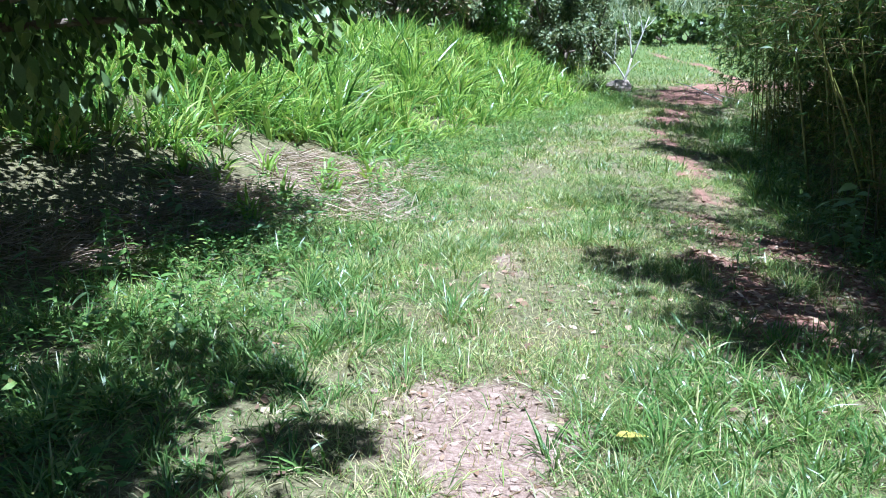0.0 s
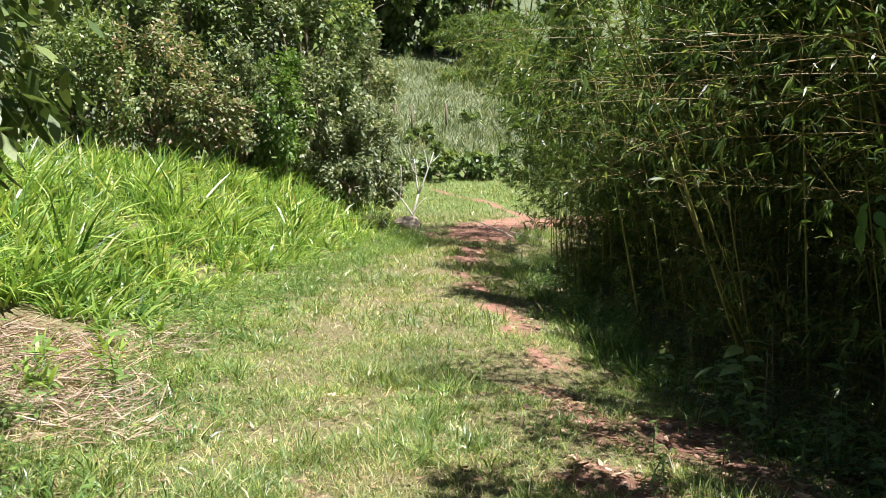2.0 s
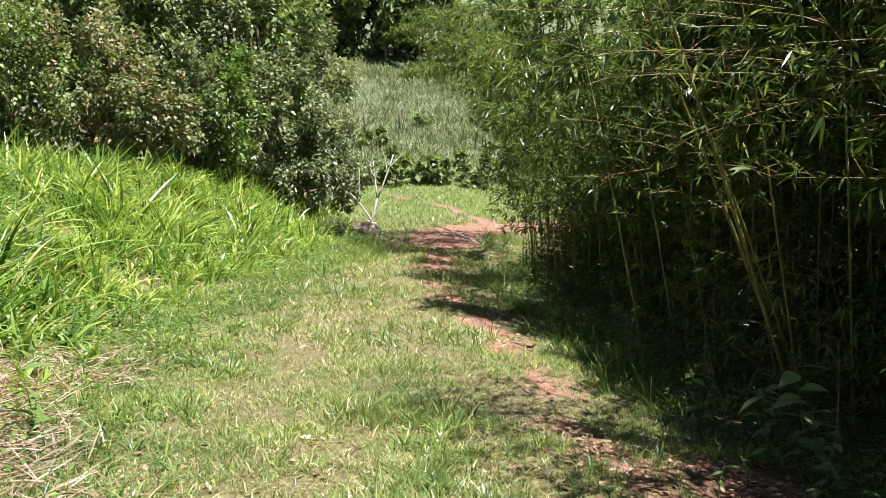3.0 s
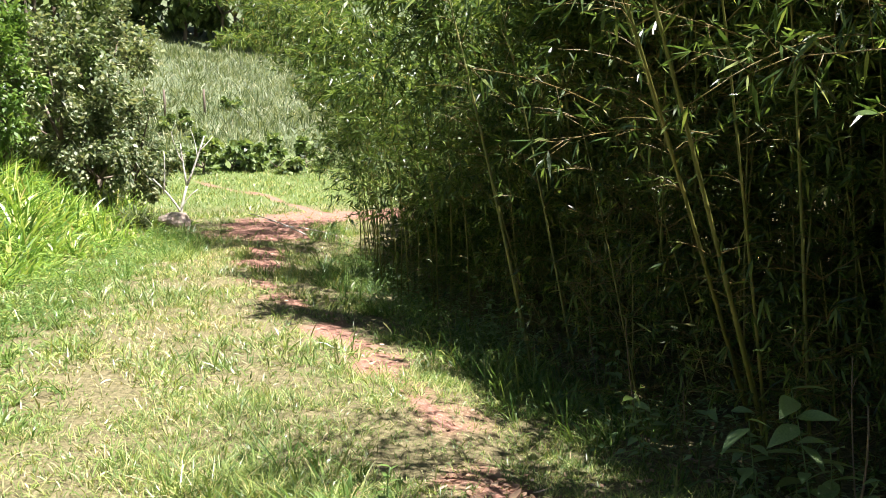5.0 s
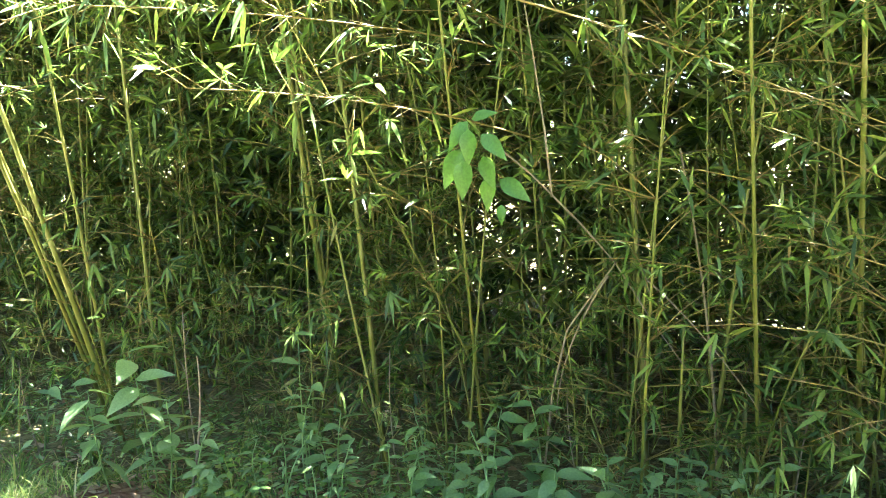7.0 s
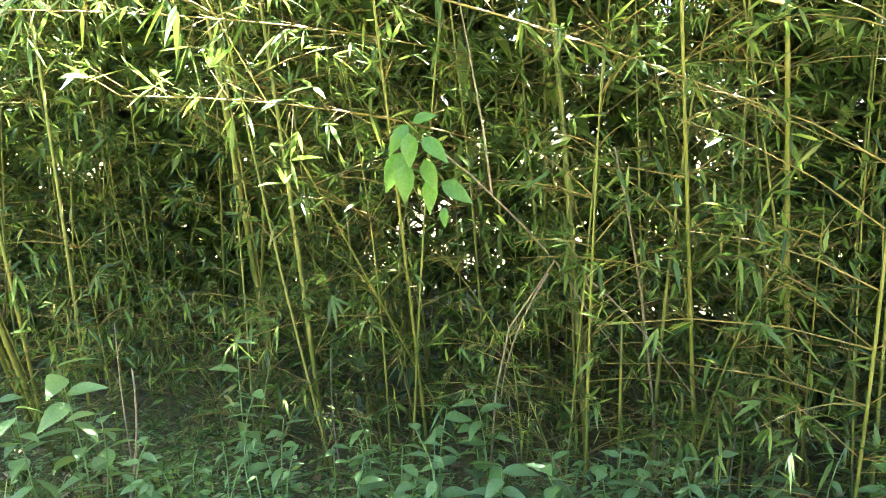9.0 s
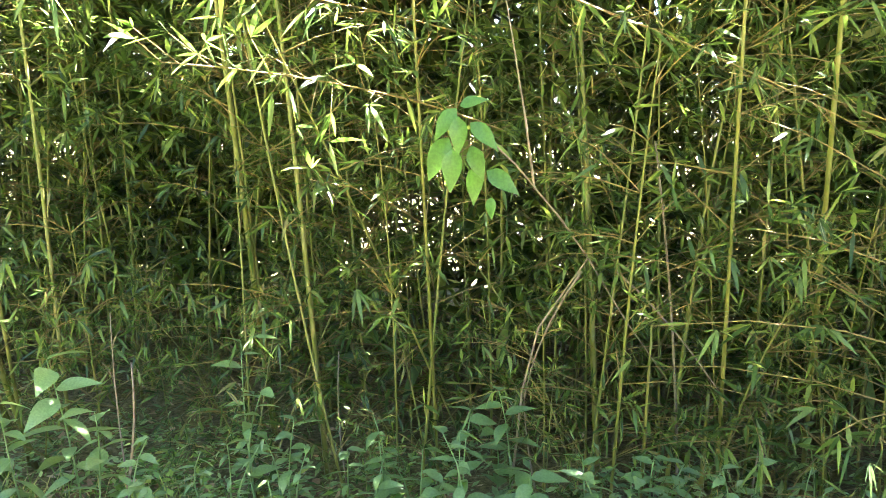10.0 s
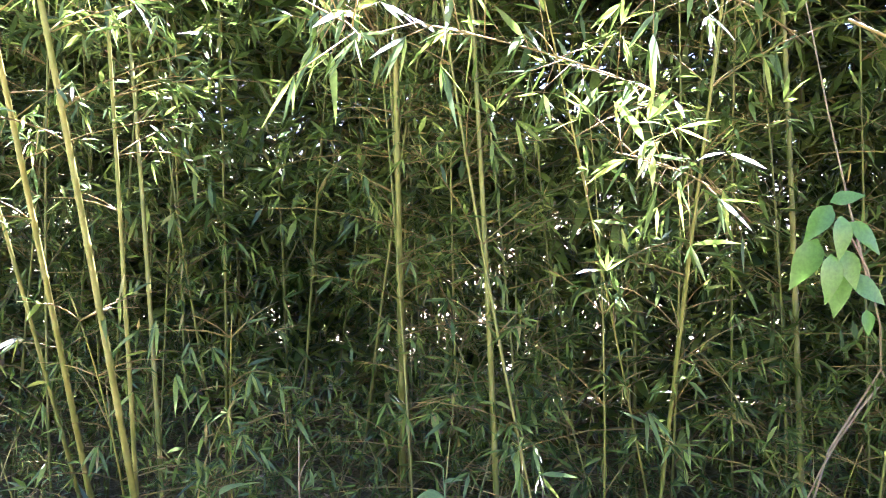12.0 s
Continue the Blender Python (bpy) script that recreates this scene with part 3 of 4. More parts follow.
def culm_geo(line, r0, r1, plain=False):
    """Jointed culm: swollen rings at the nodes."""
    n = len(line)
    if plain:
        k = list(range(0, n, 4)) + [n - 1]
        return tube(line[k], [r0 + (r1 - r0) * (i / (n - 1)) for i in k], 4)
    P, R = [], []
    for i in range(n):
        r = r0 + (r1 - r0) * (i / (n - 1)) ** 1.2
        if 0 < i < n - 1:
            d = unit((line[i + 1] - line[i - 1])[None])[0]
            P += [line[i] - d * 0.012, line[i], line[i] + d * 0.010]
            R += [r * 0.97, r * 1.22, r * 1.0]
        else:
            P.append(line[i])
            R.append(r)
    return tube(P, R, 6)


def branch_geo(at, go, L, rng, step, fan, size, plain=False, r=0.0035, sink=0.22):
    """One branch with side twigs: its wood and its leaves."""
    end = at + go * L + np.array([0, 0, -sink * L * L])
    curve = bend(at, end, np.array([0, 0, 0.06 * L]), 4)
    k = max(2, int(L / step))
    u = np.minimum(0.2 + 0.8 * (np.arange(k) + rng.random(k) * 0.6) / k, 1.0) * 3
    q = np.minimum(u.astype(int), 2)
    p = curve[q] + (curve[q + 1] - curve[q]) * (u - q)[:, None]
    w = unit(go + rng.normal(0, 0.5, (k, 3)))
    e = p + w * rng.uniform(0.02, 0.16, k)[:, None]
    wood = slivers(curve[:1], curve[-1:], 0.003) if plain else join([tube(curve, np.array([1, 0.85, 0.65, 0.35]) * r, 3), slivers(p, e, 0.0014)])
    return wood, fans(e, w, rng, fan, size, 0.7, plain)


def bamboo_geo(line, r0, r1, rng, start, per_node, reach, fan=4, size=0.12, out=None, step=0.17, plain=False, canopy=False):
    """Culm, and its branches as pairs of wood and leaves, about its own foot."""
    n = len(line)
    seg = np.linalg.norm(np.diff(line, axis=0), axis=1).mean()
    branches = []
    for i in range(1, n):
        s = i / (n - 1)
        if s < start or (i % 2 and seg < 0.2):
            continue
        d = unit((line[i] - line[i - 1])[None])[0]
        for _ in range(per_node + (2 if canopy and line[i][2] > 3.7 else 0)):
            a = rng.uniform(0, 2 * np.pi)
            side = np.array([math.cos(a), math.sin(a), 0.0])
            if out is not None and not (canopy and line[i][2] > 3.7):
                side = unit((side + np.asarray(out) * 0.7)[None])[0]
            L = reach * rng.uniform(0.35, 1.25) * (1.15 - 0.6 * s)
            go = unit((side + d * rng.uniform(0.1, 0.9))[None])[0]
            if canopy and line[i][2] > 3.7:
                branches.append(branch_geo(line[i], go, L * 0.95, rng, 0.13 if plain else 0.09, 3 if plain else 6, 0.42 if plain else 0.20, True, sink=0.1))
            else:
                branches.append(branch_geo(line[i], go, L, rng, step, fan, size, plain))
    return culm_geo(line, r0, r1, plain), branches


def bamboo(at, geo, label, group, split=False):
    """A bamboo plant; split: every branch is a part with its leaves under it."""
    ob = thing("bamboo", at, label, "bamboo", group)
    part("culm", geo[0], CULM, ob, "yellow-green jointed culm")
    if split:
        for wood, foliage in geo[1]:
            b = part("branch", wood, TWIG, ob)
            part("leaves", foliage, BAMBOO_LEAF, b, kind="stuff")
    else:
        part("branchwork", join([g[0] for g in geo[1]]), TWIG, ob, "thin ochre twigs", "stuff")
        part("foliage", join([g[1] for g in geo[1]]), BAMBOO_LEAF, ob, "narrow pointed green leaves", "stuff")
    return ob


def build_thicket():
    rng = np.random.default_rng(21)
    plants, made = {}, {}
    for k in range(6):
        line = culm_line((0, 0, -0.1), (-rng.uniform(0.05, 0.4), rng.uniform(-0.5, 0.5), rng.uniform(4.9, 5.8)), (rng.uniform(-0.15, 0.1), rng.uniform(-0.1, 0.1), 0), 0.15, 28)
        plants["tall", k] = bamboo_geo(line, rng.uniform(0.005, 0.0095), 0.003, rng, 0.06, 3, 0.8, 5, 0.105, (-0.3, 0, 0), 0.12, False, True)
    for k in range(5):
        line = culm_line((0, 0, -0.1), (-rng.uniform(0.1, 0.6), rng.uniform(-0.4, 0.4), rng.uniform(1.2, 2.4)), (0, 0, 0), 0.2, 14)
        plants["young", k] = bamboo_geo(line, 0.006, 0.002, rng, 0.08, 3, 0.5, 5, 0.09, None, 0.10)
    for k in range(4):
        line = culm_line((0, 0, -0.1), (-rng.uniform(0.0, 0.5), rng.uniform(-0.4, 0.4), rng.uniform(6.0, 7.5)), (0, 0, 0), 0.4, 30)
        plants["deep", k] = bamboo_geo(line, 0.014, 0.006, rng, 0.04, 2, 1.1, 3, 0.34, None, 0.18, True, True)
    for k in range(5):
        line = culm_line((0, 0, -0.1), (-rng.uniform(0.0, 0.6), rng.uniform(-0.8, 0.3), rng.uniform(4.6, 6.0)), (rng.uniform(-0.1, 0.3), 0, 0), 0.3)
        plants["arching", k] = bamboo_geo(line, 0.016, 0.005, rng, 0.10, 4, 1.2, 6, 0.15, (-0.3, -0.2, 0), 0.11, True)
    words = {"tall": "tall leafy bamboo with slender culm at the thicket's front", "young": "short bushy young bamboo at the foot of the thicket",
             "deep": "shaded bamboo deep inside the dense thicket", "arching": "sunlit bamboo arching over the far end of the path"}

    deep = {0: [], 1: [], 2: []}

    def put(kind, k, x, y, rz, scale):
        z = float(height(x, y))
        if kind == "deep":
            m = np.array(Matrix.Rotation(rz, 3, "Z")) * scale
            culm, branches = plants[kind, k]
            for slot, g in ((0, culm), (1, join([b[0] for b in branches])), (2, join([b[1] for b in branches]))):
                deep[slot].append((g[0] @ m.T + np.array([x, y, z]), g[1], g[2]))
            return
        if (kind, k) not in made:
            ob = made[kind, k] = bamboo((x, y, z), plants[kind, k], words[kind], kind + " bamboo")
            ob.rotation_euler = (0, 0, rz)
        else:
            lean = Euler((rng.normal(0, 0.07), rng.normal(0, 0.07), rz)).to_matrix().to_4x4()
            ob = copy_thing(made[kind, k], Matrix.Translation((x, y, z)) @ lean)
        ob.scale = (scale,) * 3

    for y in np.arange(-3.0, 25.0, 0.52):
        for row in range(9):
            yy = y + rng.uniform(-0.25, 0.25)
            xx = float(bamboo_edge(yy)) + 0.35 + row * 0.72 + rng.uniform(-0.3, 0.3)
            xx += 0.85 * float(smooth((yy - 7.5) / 1.2)) * float(smooth((16 - yy) / 2)) - 0.9 * float(smooth((5.2 - yy) / 0.9)) * float(smooth((yy - 2.2) / 0.9)) + 0.4 * float(smooth((2.2 - yy) / 0.6)) + (0.7 * float(smooth((yy - 17) / 3)) if row < 3 else 0)
            if row < 3 and abs(yy - 8.15) < 0.62:      # dark hollow in the front
                xx += 1.5
            if row < 3 and 1.5 < yy < 14:
                if row == 0 and 4.0 < yy < 9.6 and rng.random() < 0.6:
                    continue
                put("tall", int(rng.integers(6)), xx, yy, rng.normal(-0.1, 0.7), rng.uniform(0.85, 1.1))
            elif row == 0 and yy >= 14:
                continue
            elif row < 3 and yy >= 14:
                put("arching", int(rng.integers(5)), xx, yy, rng.normal(0.1, 0.45), rng.uniform(0.5, 0.8))
            elif row % 2 == 0 or rng.random() < 0.75:
                put("deep", int(rng.integers(4)), xx, yy, rng.uniform(0, 6.28), rng.uniform(0.85, 1.15) * (1 - 0.42 * float(smooth((yy - 15) / 3))))
    inner = thing("bamboo_thicket", (0, 0, 0), "dense dark mass of bamboo deep inside the thicket", "bamboo thicket", kind="stuff")
    for slot, name, mat in ((0, "culm", CULM), (1, "branchwork", TWIG), (2, "foliage", BAMBOO_LEAF)):
        part(name, join(deep[slot]), mat, inner, kind="stuff")
    for y in np.concatenate([np.arange(2.0, 11.5, 0.11), np.arange(11.5, 20, 0.4)]):
        yy = y + rng.uniform(-0.2, 0.2)
        xx = float(bamboo_edge(yy)) + rng.uniform(0.15, 2.2)
        put("young", int(rng.integers(5)), xx, yy, rng.uniform(0, 6.28), rng.uniform(0.6, 1.3))
    for y, x, size in ((5.55, 4.0, 0.42), (5.42, 4.1, 0.36), (6.72, 4.2, 0.4), (6.5, 4.35, 0.5), (7.55, 4.35, 0.4), (7.75, 4.25, 0.33), (5.9, 4.4, 0.5), (5.0, 4.2, 0.4), (4.75, 4.1, 0.38), (6.95, 4.25, 0.36), (9.0, 4.2, 0.4), (9.4, 4.3, 0.45), (4.3, 4.2, 0.42)):
        put("young", int(rng.integers(5)), x, y, rng.uniform(0, 6.28), size)
    for k in range(40):
        y = 7.9 + 0.45 * k + rng.uniform(-0.15, 0.15)
        back = 1.5 * (1 - float(smooth((y - 11.5) / 3)))
        x = float(bamboo_edge(y)) + rng.uniform(0.1, 0.6) + back
        lean = float(np.interp(y, [7, 12, 16, 20, 22, 26], [1.3, 1.2, 0.9, 1.2, 3.2, 5.6])) * rng.uniform(0.65, 1.08)
        h = float(np.interp(y, [7, 12, 16, 20, 26], [6.8, 6.2, 5.0, 6.4, 9.2])) * rng.uniform(0.75, 1.08)
        s = np.linspace(0, 1, 28)
        dy = rng.uniform(-1.2, 0.2)
        line = np.column_stack([-lean * s ** 1.4, dy * s, h * (1.75 * s - 1.0 * s * s) - 0.1])
        bamboo((x, y, float(height(x, y))), bamboo_geo(line, 0.011, 0.003, rng, 0.2, 4, 1.0, 6, 0.145, (-0.2, -0.3, 0), 0.11, True), "long bamboo bowing out over the path in the sun", "bowing bamboo")


def build_front_culms():
    """The culms that stand clear at the front: foot, slope per metre of height, thickness, height, first leafy part."""
    rng = np.random.default_rng(22)
    for x, y, dx, dy, r, h, start in [
            (5.01, 7.14, -0.075, 0.048, 0.017, 4.4, 0.5), (5.58, 7.65, -0.27, -0.007, 0.021, 5.0, 0.5), (5.50, 7.60, -0.14, 0.03, 0.011, 3.6, 0.5),
            (4.75, 6.455, -0.336, -0.007, 0.010, 3.8, 0.4), (4.57, 5.07, -0.40, 0.075, 0.011, 4.0, 0.3), (4.92, 4.56, -0.387, 0.104, 0.016, 4.8, 0.4),
            (4.21, 5.60, -0.178, -0.037, 0.009, 2.2, 0.3), (4.80, 5.25, -0.04, -0.071, 0.013, 2.6, 0.5), (4.82, 4.51, -0.1, 0.15, 0.009, 4.0, 0.3),
            (5.20, 5.61, 0.0, 0.05, 0.019, 5.2, 0.45), (4.30, 4.34, 0.0, -0.04, 0.010, 4.0, 0.3), (5.05, 9.14, -0.55, -0.12, 0.017, 4.2, 0.45),
            (4.68, 8.74, -0.40, -0.03, 0.018, 4.4, 0.5), (4.80, 8.82, -0.23, -0.06, 0.013, 4.2, 0.45), (5.49, 8.98, 0.0, 0.046, 0.016, 5.0, 0.45),
            (5.28, 9.32, -0.43, 0.0, 0.013, 4.2, 0.45), (5.44, 12.06, -0.1, 0.19, 0.022, 4.8, 0.45), (5.53, 11.49, -0.06, 0.2, 0.014, 4.6, 0.4),
            (4.95, 6.39, -0.57, 0.284, 0.006, 3.2, 0.3), (4.60, 6.49, 0.0, -0.08, 0.008, 3.4, 0.3)]:
        z = float(height(x, y))
        x, y = x + dx * z, y + dy * z
        line = culm_line((-0.1 * dx, -0.1 * dy, -0.1), (dx * h, dy * h, h), (0.0, 0.0, 0.0), 0.12, max(12, int(h / 0.21)))
        bamboo((x, y, z), bamboo_geo(line, r, r * 0.3, rng, start, 2, 0.7, 5, 0.10, (-0.4, 0, 0), 0.11, False, y < 7.6), "yellow-green bamboo culm standing clear before the dark thicket", "front bamboo", True)


build_thicket()
build_front_culms()


# ---- trees and bushes ----
def crown_points(n, centre, radii, rng, bushy):
    """Points in an uneven crown: lumps in an ellipsoid with gaps between them."""
    lumps = max(8, int(n / 170))
    d = unit(rng.normal(0, 1, (lumps, 3)))
    if not bushy:
        d[:, 2] = np.abs(d[:, 2]) * 0.9 - 0.25
    c = d * rng.uniform(0.45, 0.95, lumps)[:, None]
    size = rng.uniform(0.12, 0.30, lumps)
    k = rng.integers(0, lumps, n)
    v = unit(rng.normal(0, 1, (n, 3))) * (rng.random(n) ** 0.45)[:, None]
    p = c[k] + v * size[k][:, None]
    return np.asarray(centre) + p * np.asarray(radii), np.asarray(centre) + c * np.asarray(radii)


def tree(name, at, label, category, centre, radii, n, leaf, leaf_mat, bark, r0, rng, droop=0.5, shape=0.5, limbs=7, group="", plain=False, bushy=False):
    """Trunk with limbs and a lumpy crown of single leaves. centre is from the foot."""
    ob = thing(name, at, label, category, group)
    pts, lumps = crown_points(n, centre, radii, rng, plain or bushy)
    fork = np.asarray(centre) * np.array([0.35, 0.35, 0.45])
    wood = [tube(bend((0, 0, -0.2), fork, (rng.normal(0, 0.08), rng.normal(0, 0.08), 0), 6), np.linspace(r0, r0 * 0.7, 6), 8)]
    for j in rng.permutation(len(lumps))[:limbs]:
        wood.append(tube(bend(fork, lumps[j], rng.normal(0, 0.12, 3) * np.linalg.norm(radii) * 0.3, 6), np.linspace(r0 * 0.5, r0 * 0.08, 6), 5))
    part("trunk", join(wood), bark, ob)
    away = unit(pts - np.asarray(centre) + rng.normal(0, 0.3, pts.shape))
    way = unit(away * 0.6 + rng.normal(0, 0.55, pts.shape) - np.array([0, 0, droop]))
    L = leaf * rng.uniform(0.6, 1.4, n)
    if plain:
        part("crown", kites(pts, way, L, L * shape * rng.uniform(0.8, 1.3, n), rng.uniform(-0.9, 0.9, n)), leaf_mat, ob, kind="stuff")
        return ob
    part("crown", leaves(pts, way, L, L * shape * rng.uniform(0.8, 1.2, n), rng.uniform(0, 0.3, n), 0.4, rng.uniform(-0.9, 0.9, n), 0.08), leaf_mat, ob, kind="stuff")
    return ob


def build_trees():
    rng = np.random.default_rng(31)
    def on(x, y):
        return (x, y, float(height(x, y)) )
    # shade trees beside the start of the path
    tree("shade_tree", on(-5.4, 6.0), "broad-leaved tree with low dark branches overhanging the bank", "tree", (1.8, 0.9, 2.6), (3.1, 3.0, 1.8), 22000, 0.13, TREE_LEAF, BARK, 0.13, rng, 0.6, 0.5, 12, bushy=True)
    # two more trees out of view, added to cast shade on the ground
    tree("shade_tree", on(-2.6, -0.8), "unseen broad-leaved tree added to shade the start of the path", "tree", (1.3, 2.2, 4.6), (2.5, 2.0, 1.2), 9000, 0.13, TREE_LEAF, BARK, 0.12, rng, 0.6, 0.5, 10)
    tree("shade_tree", on(-6.0, 2.6), "unseen broad-leaved tree added to shade the litter beside the path", "tree", (3.0, 1.5, 4.4), (2.4, 2.0, 1.3), 8000, 0.14, TREE_LEAF, BARK, 0.12, rng, 0.6, 0.5, 10)
    # woodland edge behind the grassy bank
    far = [(-7.5, 26, 6.0, 2.8, "wood"), (-5.2, 26, 5.4, 2.0, "grey"), (-3.3, 25.6, 4.6, 1.7, "wood"), (-1.4, 25.2, 4.4, 1.5, "rosy"), (-0.2, 24.6, 3.2, 1.1, "rosy"), (0.7, 26, 3.4, 1.2, "grey"),
           (1.8, 26, 3.7, 1.15, "fresh"), (3.2, 27, 4.4, 1.4, "grey"), (3.9, 26.5, 2.8, 1.0, "grey"), (5.0, 28.3, 3.4, 1.15, "grey"), (4.5, 30.6, 7.0, 1.5, "grey"), (3.0, 29.5, 9.0, 1.9, "wood"), (1.4, 29, 8.0, 1.9, "grey"),
           (-0.7, 29, 9.5, 2.2, "wood"), (-3.2, 29, 10, 2.7, "grey"), (-6, 30, 11, 3.0, "wood"), (-10, 29, 10, 3.6, "wood"), (4.0, 34, 11, 2.0, "tree"), (1.8, 34, 14, 3.0, "tree"),
           (-2, 35, 16, 4, "tree"), (-7, 36, 16, 4.5, "tree"), (-13, 33, 14, 5, "tree"), (0.3, 39, 18, 4.4, "tree"), (-18, 30, 13, 5.5, "tree")]
    mats = {"grey": (GREY_LEAF, "grey-green leafy bush at the woodland edge"), "rosy": (ROSY_LEAF, "bush with pinkish-brown flower heads behind the tall grass"),
            "tree": (TREE_LEAF, "dark green tree in the woodland behind the bank"), "wood": (WOOD_LEAF, "light green tree at the woodland edge"), "fresh": (FRESH_LEAF, "bright green rounded tree behind the bank")}
    for x, y, h, rx, kind in far:
        tree("bush" if h < 6 else "tree", on(x, y), mats[kind][1], "bush" if h < 6 else "tree", (0, 0, h * 0.48), (rx * 1.1, rx * 1.1, h * 0.52), int(6500 + rx * h * 150) if kind != 'tree' else int(2300 + rx * h * 36), 0.085 + 0.010 * h if kind != 'tree' else 0.14 + 0.019 * h, mats[kind][0], BARK, 0.05 + h * 0.012, rng, 0.3, 0.55, 9, plain=True)
    for x, y, h in [(6, 96, 13), (12, 97, 14), (17, 98, 13), (21, 97, 15), (25, 96, 13), (29, 95, 15), (34, 92, 15), (43, 86, 14), (52, 80, 14), (30, 55, 9), (38, 60, 11), (10, 66, 2.0), (13.5, 56, 1.9), (19, 63, 1.8), (9.0, 44, 1.6), (11.2, 43, 1.9), (13.0, 44.5, 2.1), (15.0, 43.5, 2.0), (17.0, 45, 2.4), (7.4, 45, 1.8), (12.2, 48, 2.2), (16, 50, 2.6), (19.5, 48, 2.8), (9, 99, 14), (15, 93, 12), (19, 101, 15), (23, 101, 14), (27, 99, 15), (31, 97, 14), (37, 96, 15), (40, 90, 13)]:
        tree("tree" if h > 5 else "bush", on(x, y), "distant dark tree on the hillside" if h > 5 else "distant rounded bush on the pale hillside", "tree" if h > 5 else "bush", (0, 0, h * (0.5 if h > 5 else 0.3)), (h * (0.5 if h > 5 else 0.65),) * 2 + (h * 0.5,), 1500 if h > 5 else 1100, 0.85 if h > 5 else 0.3, TREE_LEAF if h > 5 else WOOD_LEAF, BARK, 0.25 if h > 5 else 0.06, rng, 0.3, 0.6, 6, plain=True)
    for y in np.arange(-3.0, 14.0, 1.7):
        x = float(bamboo_edge(y)) + 7.6 + rng.uniform(-0.3, 0.3)
        tree("bush", on(x, y), "dense green shrub closing the back of the thicket", "bush", (0, 0, 2.0), (1.5, 1.5, 2.4), 3600, 0.2, WOOD_LEAF, BARK, 0.06, rng, 0.3, 0.55, 6, "shrubs behind the bamboo", plain=True)


build_trees()


# ---- single plants, wood and stones ----
def broad_leaf(length, width, fold=0.12, droop=0.25):
    """A broad pointed leaf along +x with a midrib, folded a little."""
    k = 7
    s = np.linspace(0, 1, k)
    w = width * 0.5 * np.sin(np.pi * np.clip(s, 0.0, 1) ** 0.75) * (1 - 0.25 * s)
    w[0], w[-1] = width * 0.03, 0.001
    z = -droop * length * s * s
    mid = np.column_stack([s * length, np.zeros(k), z])
    left = np.column_stack([s * length, w, z + fold * w * 2])
    right = np.column_stack([s * length, -w, z + fold * w * 2])
    V = np.concatenate([mid, left, right])
    i = np.arange(k - 1)
    Q = np.concatenate([np.stack([i, i + 1, i + 1 + k, i + k], 1), np.stack([i + 1, i, i + 2 * k, i + 1 + 2 * k], 1)])
    return V, Q, None


LEAF_MESHES = {}


def add_leaf(parent, at, way, size, material, rng, width=0.5, face=None):
    """One broad leaf as a part of its plant."""
    key = (material.name, round(width, 1))
    if key not in LEAF_MESHES:
        LEAF_MESHES[key] = mesh_np("leaf", *broad_leaf(1.0, width), material)
    ob = new("leaf", LEAF_MESHES[key])
    d = Vector(way).normalized()
    turn = d.to_track_quat("X", "Z").to_matrix().to_4x4() @ Matrix.Rotation(rng.uniform(-0.5, 0.5), 4, "X")
    if face is not None:
        side = Vector(face).cross(d).normalized()
        turn = Matrix((d, side, d.cross(side))).transposed().to_4x4()
    ob.matrix_basis = Matrix.Translation(at) @ turn @ Matrix.Diagonal((size, size, size, 1))
    ob.parent = parent
    return ob


def herb_plant(x, y, h, n, leaf, material, rng, label, width=0.5, name="weed"):
    """An upright weed: a bowed stem with broad leaves in a spiral."""
    z = float(height(x, y))
    ob = thing(name, (x, y, z), label, "weed plant")
    top = np.array([rng.normal(0, 0.12) * h, rng.normal(0, 0.12) * h, h])
    curve = bend((0, 0, -0.04), top, (rng.normal(0, 0.05), rng.normal(0, 0.05), 0), 6)
    part("stem", tube(curve, np.linspace(0.006, 0.0025, 6), 5), WEED, ob)
    for i in range(n):
        s = 0.25 + 0.75 * i / max(1, n - 1)
        f = s * 5
        q = min(int(f), 4)
        p = curve[q] + (curve[q + 1] - curve[q]) * (f - q)
        a = i * 2.4 + rng.uniform(-0.4, 0.4)
        add_leaf(ob, p, (math.cos(a), math.sin(a), rng.uniform(-0.35, 0.5)), leaf * rng.uniform(0.65, 1.15), material, rng, width)
    return ob


def stick(name, a, b, r, label, sag=(0, 0, 0), mat=None, category="stick", side=()):
    """A dry stick or stalk from a to b, with side shoots."""
    a, b = np.asarray(a, float), np.asarray(b, float)
    ob = thing(name, a, label, category)
    curve = bend((0, 0, 0), b - a, sag, 7)
    part("stem", tube(curve, np.linspace(r, r * 0.45, 7), 6), mat or DEAD, ob)
    for i, d in side:
        part("shoot", tube(bend(curve[i], curve[i] + np.asarray(d, float), (0, 0, 0.02), 4), np.linspace(r * 0.5, r * 0.2, 4), 5), mat or DEAD, ob)
    return ob


